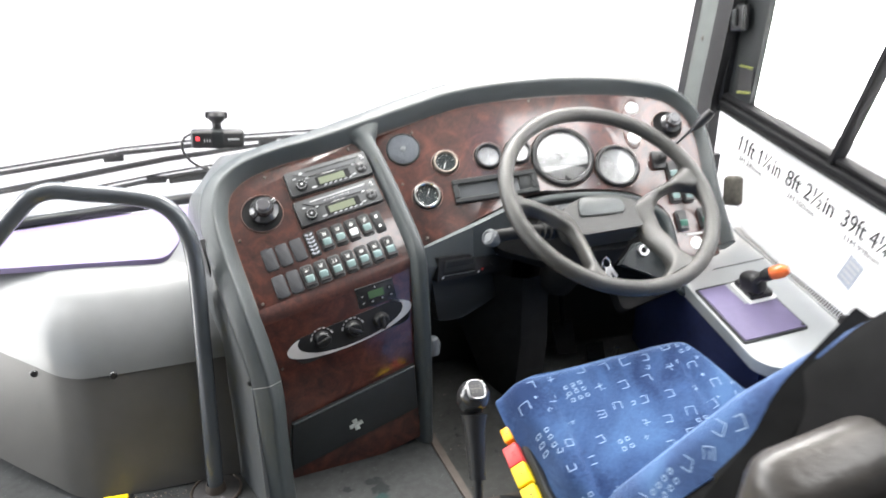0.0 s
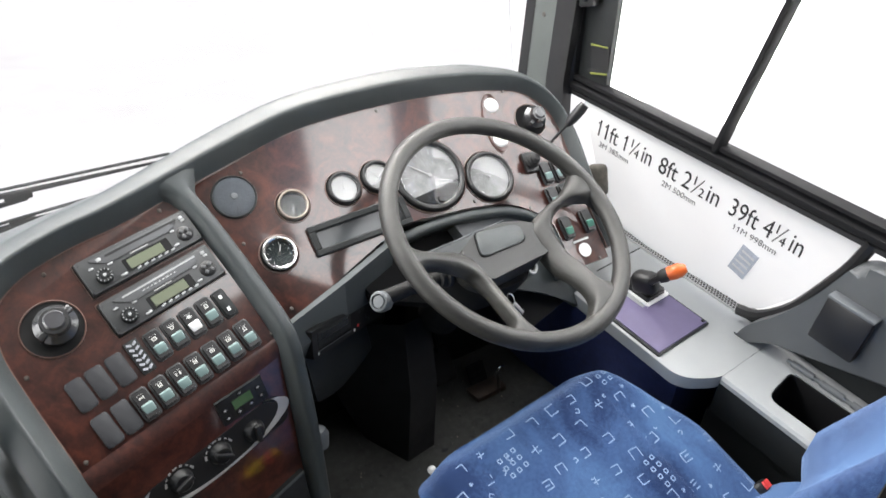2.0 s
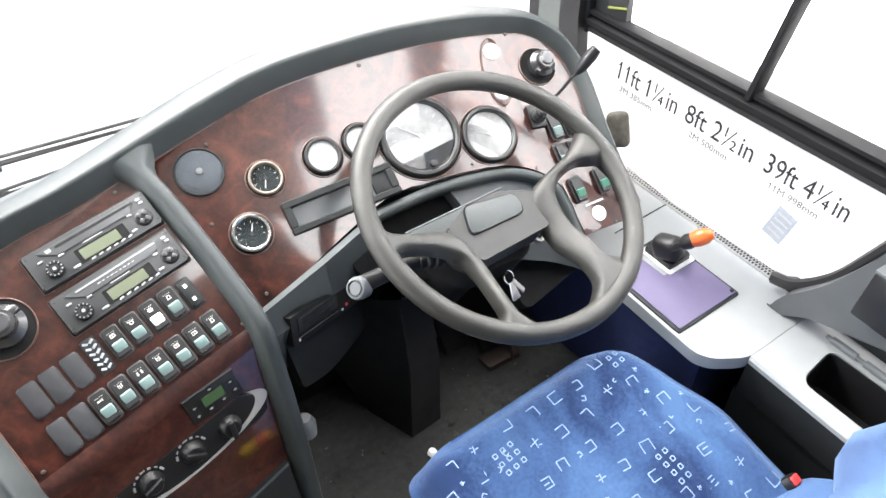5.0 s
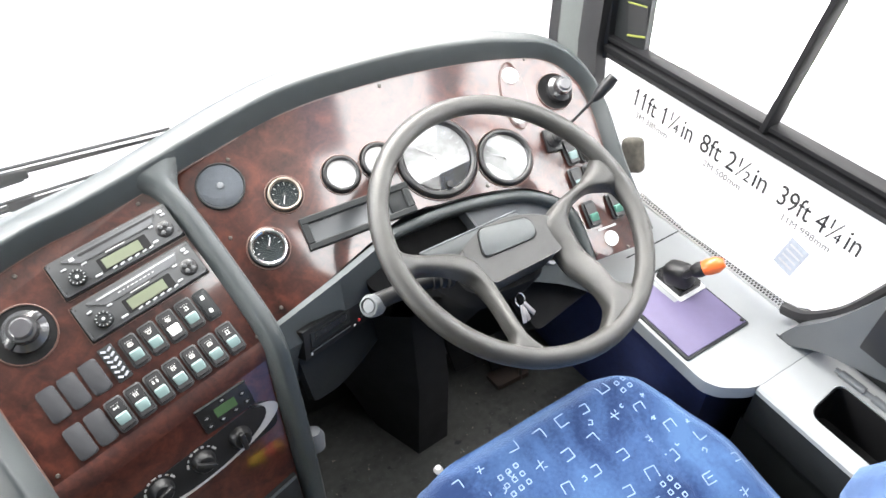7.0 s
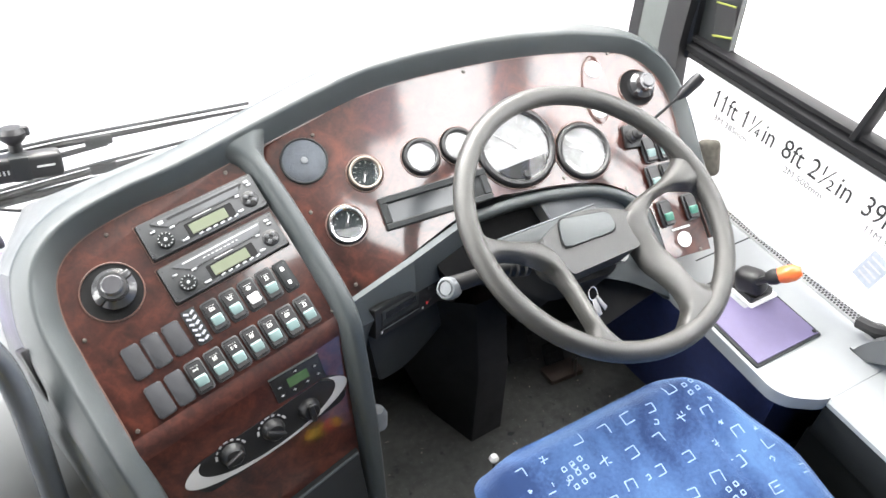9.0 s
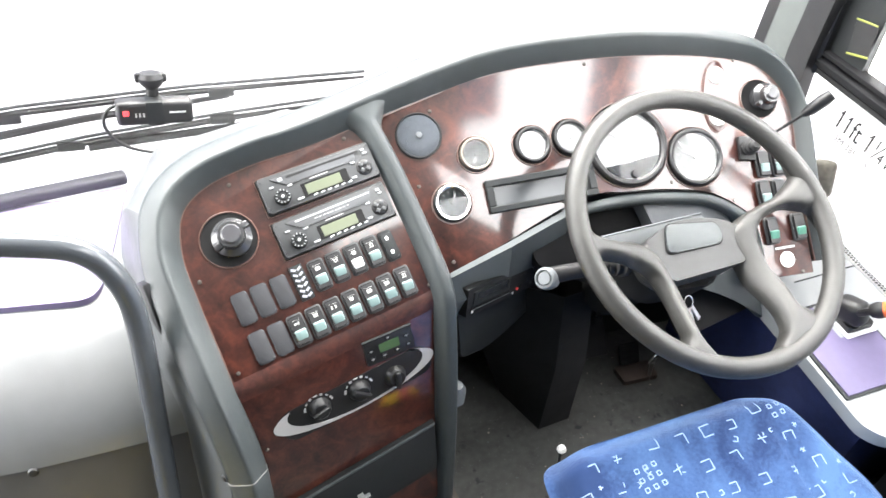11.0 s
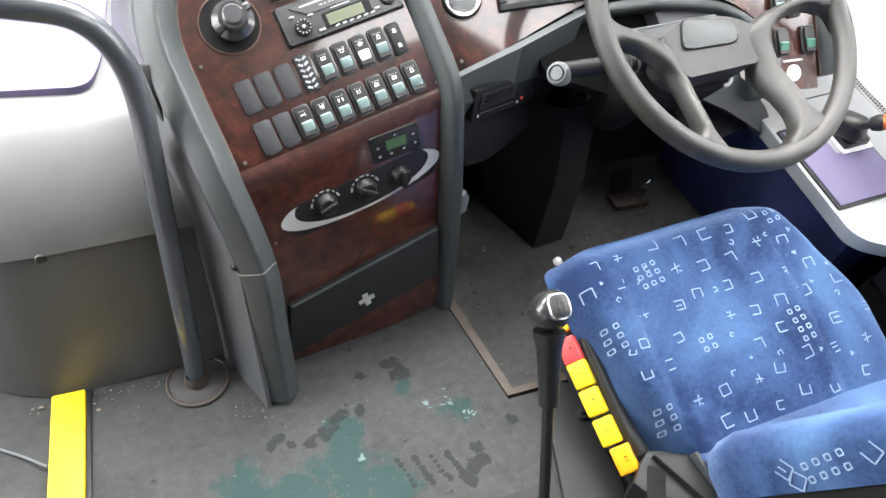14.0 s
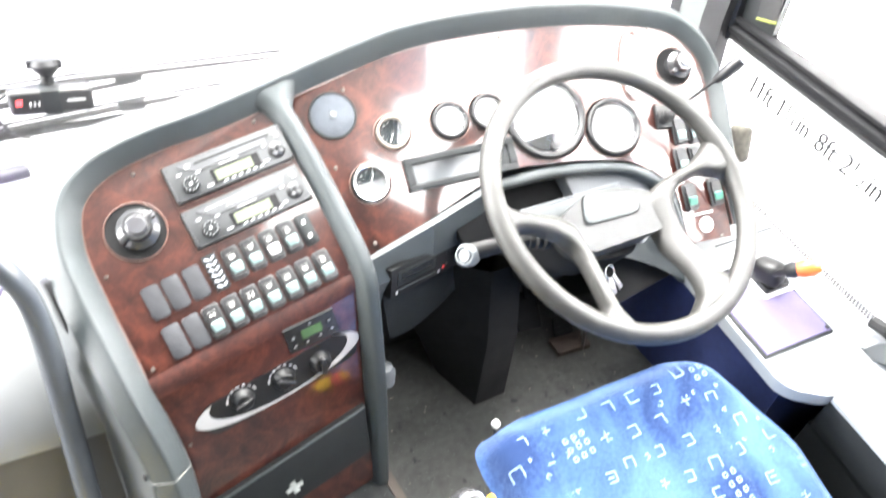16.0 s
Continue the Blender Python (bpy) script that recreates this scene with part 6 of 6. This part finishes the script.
fitted("11ft 1\u00bcin", 1.362, 0.552, 0.163, 0.055)
fitted("8ft 2\u00bdin", 1.177, 0.518, 0.155, 0.055)
fitted("39ft 4\u00bcin", 0.999, 0.486, 0.16, 0.055)
fitted("3M 385mm", 1.348, 0.526, 0.09, 0.018, SMALLINK)
fitted("2M 500mm", 1.162, 0.491, 0.09, 0.018, SMALLINK)
fitted("11M 998mm", 0.983, 0.459, 0.098, 0.018, SMALLINK)
pane = part("pane", cuboid(0.004, 1.6, 1.0, (1.225, 0.7, 1.15)), GLASS, window)
pane.visible_shadow = False

pillar = thing("pillar_front", "grey front pillar beside the windscreen", "pillar", kind="structure")
part("post", prism([(1.492, 0.3), (1.585, 0.3), (1.57, 0.66), (1.43, 1.75), (1.355, 1.75), (1.49, 0.66)], -0.02, 0.03, 0.006), PILLAR, pillar, "", basis((1.19, 0, 0), (0, 1, 0), (0, 0, 1)))
part("rear_recess", prism([(1.43, 0.3), (1.5, 0.3), (1.498, 0.66), (1.362, 1.75), (1.3, 1.75), (1.44, 0.66)], -0.022, 0.006, 0.003), BLACK, pillar, "black channel behind the post", basis((1.19, 0, 0), (0, 1, 0), (0, 0, 1)))
part("windscreen_seal", prism([(1.575, 0.3), (1.615, 0.3), (1.6, 0.66), (1.46, 1.75), (1.425, 1.75), (1.568, 0.66)], -0.02, 0.05, 0.006), BLACK, pillar, "", basis((1.19, 0, 0), (0, 1, 0), (0, 0, 1)))
screw(1.518, 0.8, pillar, basis((1.17, 0, 0), (0, 1, 0), (0, 0, 1)) @ Matrix.Scale(-1, 4, (0, 0, 1)), 0.006)
latch = thing("window_latch", "black window catch on the window frame", "window catch", pose(1.185, 1.4, 0.86, -8))
part("body", cuboid(0.02, 0.045, 0.06, (0, 0, 0), 0.005), BLACK, latch)
part("finger_plate", cuboid(0.012, 0.014, 0.04, (-0.014, 0, 0), 0.003), DARK, latch)
tape = thing("reflective_label", "dark label with yellow reflective edges on the window frame", "label", pose(1.2, 1.365, 0.72, -4))
part("plate", cuboid(0.002, 0.05, 0.06, (0, 0, 0), 0.0006, 1), BLACK, tape)
part("upper_edge", cuboid(0.002, 0.05, 0.0035, (-0.002, 0, 0.03), 0.0006, 1, None, pose(0, 0, 0, 4)), HIVIS, tape, "yellow strip")
part("lower_edge", cuboid(0.002, 0.05, 0.004, (-0.002, 0, -0.03), 0.0006, 1, None, pose(0, 0, 0, -3)), HIVIS, tape, "yellow strip")
part("bracket", cuboid(0.03, 0.045, 0.075, (0, 0, 0), 0.012, 3), material("weathered_block", (0.13, 0.12, 0.1), 0.8, vary=0.45, scale=90, bump=0.6, bump_scale=160), pillar, "brown weathered block", pose(1.182, 1.32, 0.455, -12, 8, 20))

mirror = thing("door_mirror", "large white-faced door mirror outside the driver's window", "mirror", pose(1.62, 1.49, 0.93, 2, 0, 12))
part("housing", prism(rounded([(-0.14, -0.17, 0.05), (0.14, -0.17, 0.05), (0.14, 0.2, 0.05), (-0.14, 0.2, 0.05)]), 0.0, 0.06, 0.02, 3), DARK, mirror, "dark mirror housing", basis((0.03, 0, 0), (0, -1, 0), (0, 0, 1)))
# White paint stands for bright sky mirrored in the glass.
part("glass", prism(rounded([(-0.13, -0.16, 0.045), (0.13, -0.16, 0.045), (0.13, 0.19, 0.045), (-0.13, 0.19, 0.045)]), 0.0, 0.006, 0.002), WHITE, mirror, "mirror face in white for the reflected sky", basis((-0.032, 0, 0), (0, -1, 0), (0, 0, 1)))
part("arm", tube([(0.04, 0.0, 0.15), (0.03, 0.02, 0.5), (-0.1, 0.0, 0.76), (-0.4, -0.08, 0.8)], 0.014, 10), BLACK, mirror)

# ---------------------------------------------------------------- windscreen, wipers, camera
screen = thing("windscreen", "large clear coach windscreen", "windscreen", kind="structure")
sg = part("glass", cuboid(2.4, 0.006, 1.5, (0, 0, 0), 0, 1, None, pose(0, 0, 0, -8)), GLASS, screen, "", pose(0, 1.72, 1.1))
sg.visible_shadow = False
part("lower_seal", cuboid(2.4, 0.03, 0.03, (0, 1.86, 0.37), 0.006), BLACK, screen)


def wiper(pts, arm, label):
    w = thing("wiper", label, "wiper", pose(*pts[0]), "windscreen wipers")
    o = Vector(pts[0])
    part("blade", tube([Vector(p) - o for p in pts], [0.007] * (len(pts) - 1) + [0.003], 6), BLACK, w, "black rubber blade")
    part("spine", tube([Vector(p) - o + Vector((0, -0.004, 0.014)) for p in pts], 0.0035, 6), DARK, w)
    part("arm", tube([Vector(p) - o for p in arm], [0.009, 0.008, 0.005][: len(arm)], 8), BLACK, w)
    for q in (0.3, 0.7):
        c = Vector(pts[0]).lerp(Vector(pts[-1]), q) - o
        part("claw", cuboid(0.05, 0.012, 0.02, c + Vector((0, -0.002, 0.008)), 0.004), BLACK, w)
    return w


wiper([(-0.62, 1.8, 0.503), (-0.3, 1.8, 0.536), (0.0, 1.8, 0.549), (0.36, 1.8, 0.551)], [(-0.75, 1.8, 0.44), (-0.2, 1.8, 0.512), (0.08, 1.8, 0.535)], "long black windscreen wiper at rest")
wiper([(-0.45, 1.8, 0.43), (-0.2, 1.8, 0.463), (0.05, 1.8, 0.485), (0.28, 1.8, 0.499)], [(-0.2, 1.8, 0.452), (0.2, 1.8, 0.472), (0.55, 1.8, 0.46)], "lower black windscreen wiper at rest")

dashcam = thing("dash_camera", "small black dash camera on a suction mount with a cable", "dash camera", pose(-0.045, 1.58, 0.611, 4, 5, 6))
part("body", cuboid(0.12, 0.03, 0.042, (0, 0, 0), 0.008, 3), BLACK, dashcam)
part("middle_band", cuboid(0.03, 0.033, 0.044, (0.0, 0, 0.001), 0.006, 2), DARK, dashcam)
part("red_lamp", cuboid(0.009, 0.002, 0.009, (-0.045, -0.0155, 0.004), 0.0005, 1), glow("red_indicator", (0.9, 0.05, 0.06), 0.6), dashcam, "glowing red lamp")
for k in range(3):
    part("mark", cuboid(0.0025, 0.002, 0.007, (-0.03 + 0.006 * k, -0.0155, 0.0)), SILVER, dashcam)
part("print_bar", cuboid(0.026, 0.002, 0.003, (0.035, -0.0155, 0.003)), SILVER, dashcam)
mount = part("mount", lathe([(0.01, 0.0), (0.01, 0.012), (0.018, 0.02), (0.021, 0.03), (0.016, 0.038), (0, 0.038)], 18), BLACK, dashcam, "", pose(0.0, 0.012, 0.022, -8))
part("mount_wing", cuboid(0.05, 0.012, 0.016, (0, 0, 0.03), 0.004), BLACK, mount)
part("cable", tube(curve([(-0.055, 0.01, 0.01), (-0.075, 0.0, 0.0), (-0.078, 0.0, -0.03), (-0.05, 0.0, -0.065), (0.01, 0.0, -0.085)], 6), 0.003, 8), BLACK, dashcam, "black cable")

# ---------------------------------------------------------------- entrance side: moulded cover, rail, yellow edge
cover = thing("moulded_cover", "grey moulded equipment cover beside the entrance", "equipment cover", pose(-0.3, 1.4, 0))
off = Vector((-0.3, 1.4, 0))
def cover_row(y, z, s=1.0, rise=1.0):
    return [Vector(p) - off for p in curve([(-1.0, y + 0.5 * s, z + 0.05 * rise), (-0.7, y + 0.27 * s, z + 0.04 * rise), (-0.45, y + 0.07 * s, z + 0.015 * rise), (-0.365, y + 0.014, z), (-0.28, y, z), (-0.04, y + 0.004, z + 0.008 * rise)], 6)]
part("lower_panel", thicken(loft([cover_row(y, z) for y, z in ((1.117, 0.0), (1.15, 0.12), (1.188, 0.245))]), 0.01), COVERSHADE, cover, "grey lower cover panel in a darker, shaded colour")
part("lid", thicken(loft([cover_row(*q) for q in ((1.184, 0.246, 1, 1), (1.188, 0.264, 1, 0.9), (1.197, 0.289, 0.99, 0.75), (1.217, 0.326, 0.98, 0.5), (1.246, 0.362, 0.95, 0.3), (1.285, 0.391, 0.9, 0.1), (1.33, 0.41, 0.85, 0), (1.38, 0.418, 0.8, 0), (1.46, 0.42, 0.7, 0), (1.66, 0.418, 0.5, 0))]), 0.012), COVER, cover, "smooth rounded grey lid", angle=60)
mat_ = part("inlay", prism(rounded([(-0.62, 0.02, 0.03), (-0.2, -0.03, 0.04), (0.135, -0.066, 0.03), (0.152, 0.0, 0.03), (0.168, 0.275, 0.01), (-0.11, 0.218, 0), (-0.62, 0.11, 0)], 8), 0.41, 0.4225, 0.001), LILAC, cover, "pale lilac inlay on the lid")
part("rear_strip", cuboid(0.82, 0.03, 0.022, (0, 0, 0), 0.007, 3), DARK, cover, "dark strip behind the inlay", pose(-0.232, 0.213, 0.432, 0, 0, 12))
for x, y, z in ((-0.272, 1.185, 0.252), (-0.416, 1.205, 0.268)):
    part("screw", lathe([(0, 0.004), (0.006, 0.003), (0.008, 0), (0, 0)], 12), BLACK, cover, "", Matrix.Translation(-off) @ look((x, y - 0.012, z), (x, y + 0.2, z - 0.05)))

pole = thing("grab_rail", "dark grey painted grab rail on a floor flange", "grab rail", pose(-0.106, 1.085, 0))
pts = curve([(0, 0, 0.004), (0.004, 0.04, 0.13), (0.009, 0.095, 0.3), (0.014, 0.13, 0.45), (0.004, 0.138, 0.53), (-0.032, 0.145, 0.579), (-0.1, 0.147, 0.6), (-0.16, 0.147, 0.611), (-0.205, 0.146, 0.62), (-0.235, 0.143, 0.617), (-0.26, 0.138, 0.602), (-0.311, 0.125, 0.553), (-0.38, 0.1, 0.48), (-0.45, 0.06, 0.38)], 6)
part("tube", tube(pts, 0.0165, 16), PAINTED, pole)
part("flange", lathe([(0.0, 0.006), (0.02, 0.006), (0.045, 0.004), (0.05, 0.0), (0, 0)], 32), material("scuffed_flange", (0.028, 0.026, 0.026), 0.6, vary=0.4, scale=60, bump=0.3), pole)
part("flange_ring", tube([(0.049 * math.cos(a), 0.049 * math.sin(a), 0.003) for a in np.linspace(0, 2 * math.pi, 40, endpoint=False)], 0.003, 8, closed=True), RUST, pole, "rusty raised ring")
part("collar", lathe([(0.0165, 0.022), (0.019, 0.018), (0.021, 0.006), (0.0165, 0.006)], 24), RUST, pole, "rusty collar at the foot")
slot_ = solid("side_vent", cuboid(0.012, 0.03, 0.105, (0, 0, 0), 0.003), BLACK, "black slot vent on the console side", "vent", pose(-0.074, 1.262, 0.43, -24, 0, 24))
for p in ((-0.034, 1.16, 0.262), (-0.014, 1.098, 0.238)):
    part("screw", lathe([(0, 0.003), (0.005, 0.002), (0.006, 0), (0, 0)], 12), BLACK, dash, "", base @ look(p, (p[0] + 0.2, p[1] + 0.12, p[2])))
edge_ = thing("step_edge", "bright yellow step edge strip on the floor", "step edge", kind="structure")
part("strip", cuboid(0.05, 2.24, 0.01, (-0.303, -0.005, 0.003), 0.003), YELLOW, edge_)
part("trim_line", cuboid(0.008, 2.24, 0.006, (-0.273, -0.005, 0.002), 0.002), BLACK, edge_)
kerb = solid("door_seal", tube(curve([(-0.33, 0.99, 0.004), (-0.38, 1.03, 0.0), (-0.46, 1.08, -0.01), (-0.6, 1.12, -0.02)], 6), 0.002, 6), SIDE, "thin grey sealing line on the entrance floor", "seal")
entry = tagged(part("floor_entrance", cuboid(0.9, 1.4, 0.02, (-0.78, 0.9, -0.014)), FLOOR, None, "grey vinyl floor beside the entrance"), "", "floor", kind="structure")


# crumbs of dirt in the footwell and along the foot of the cover
rng = random.Random(21)
grit = bmesh.new()
for k in range(190):
    if k < 70:
        x, y, z = rng.uniform(0.4, 0.95), rng.uniform(0.95, 1.42), -0.031
    else:
        x = rng.uniform(-0.36, 0.0)
        y, z = 1.107 - abs(rng.gauss(0, 0.018)) - (0.09 if x > -0.06 else 0), 0.001
    bmesh.ops.create_icosphere(grit, subdivisions=1, radius=rng.uniform(0.0007, 0.0019) * (1.0 if k < 120 or k % 5 else 1.9), matrix=pose(x, y, z, rng.uniform(0, 90), rng.uniform(0, 90), 0) @ Matrix.Diagonal((1.4, 1.0, 0.6, 1)))
tagged(part("grit", grit, material("pale_grit", (0.22, 0.19, 0.16), 0.9, vary=0.6, scale=300), None, "pale crumbs of dirt on the floor"), "", "dirt", kind="stuff")
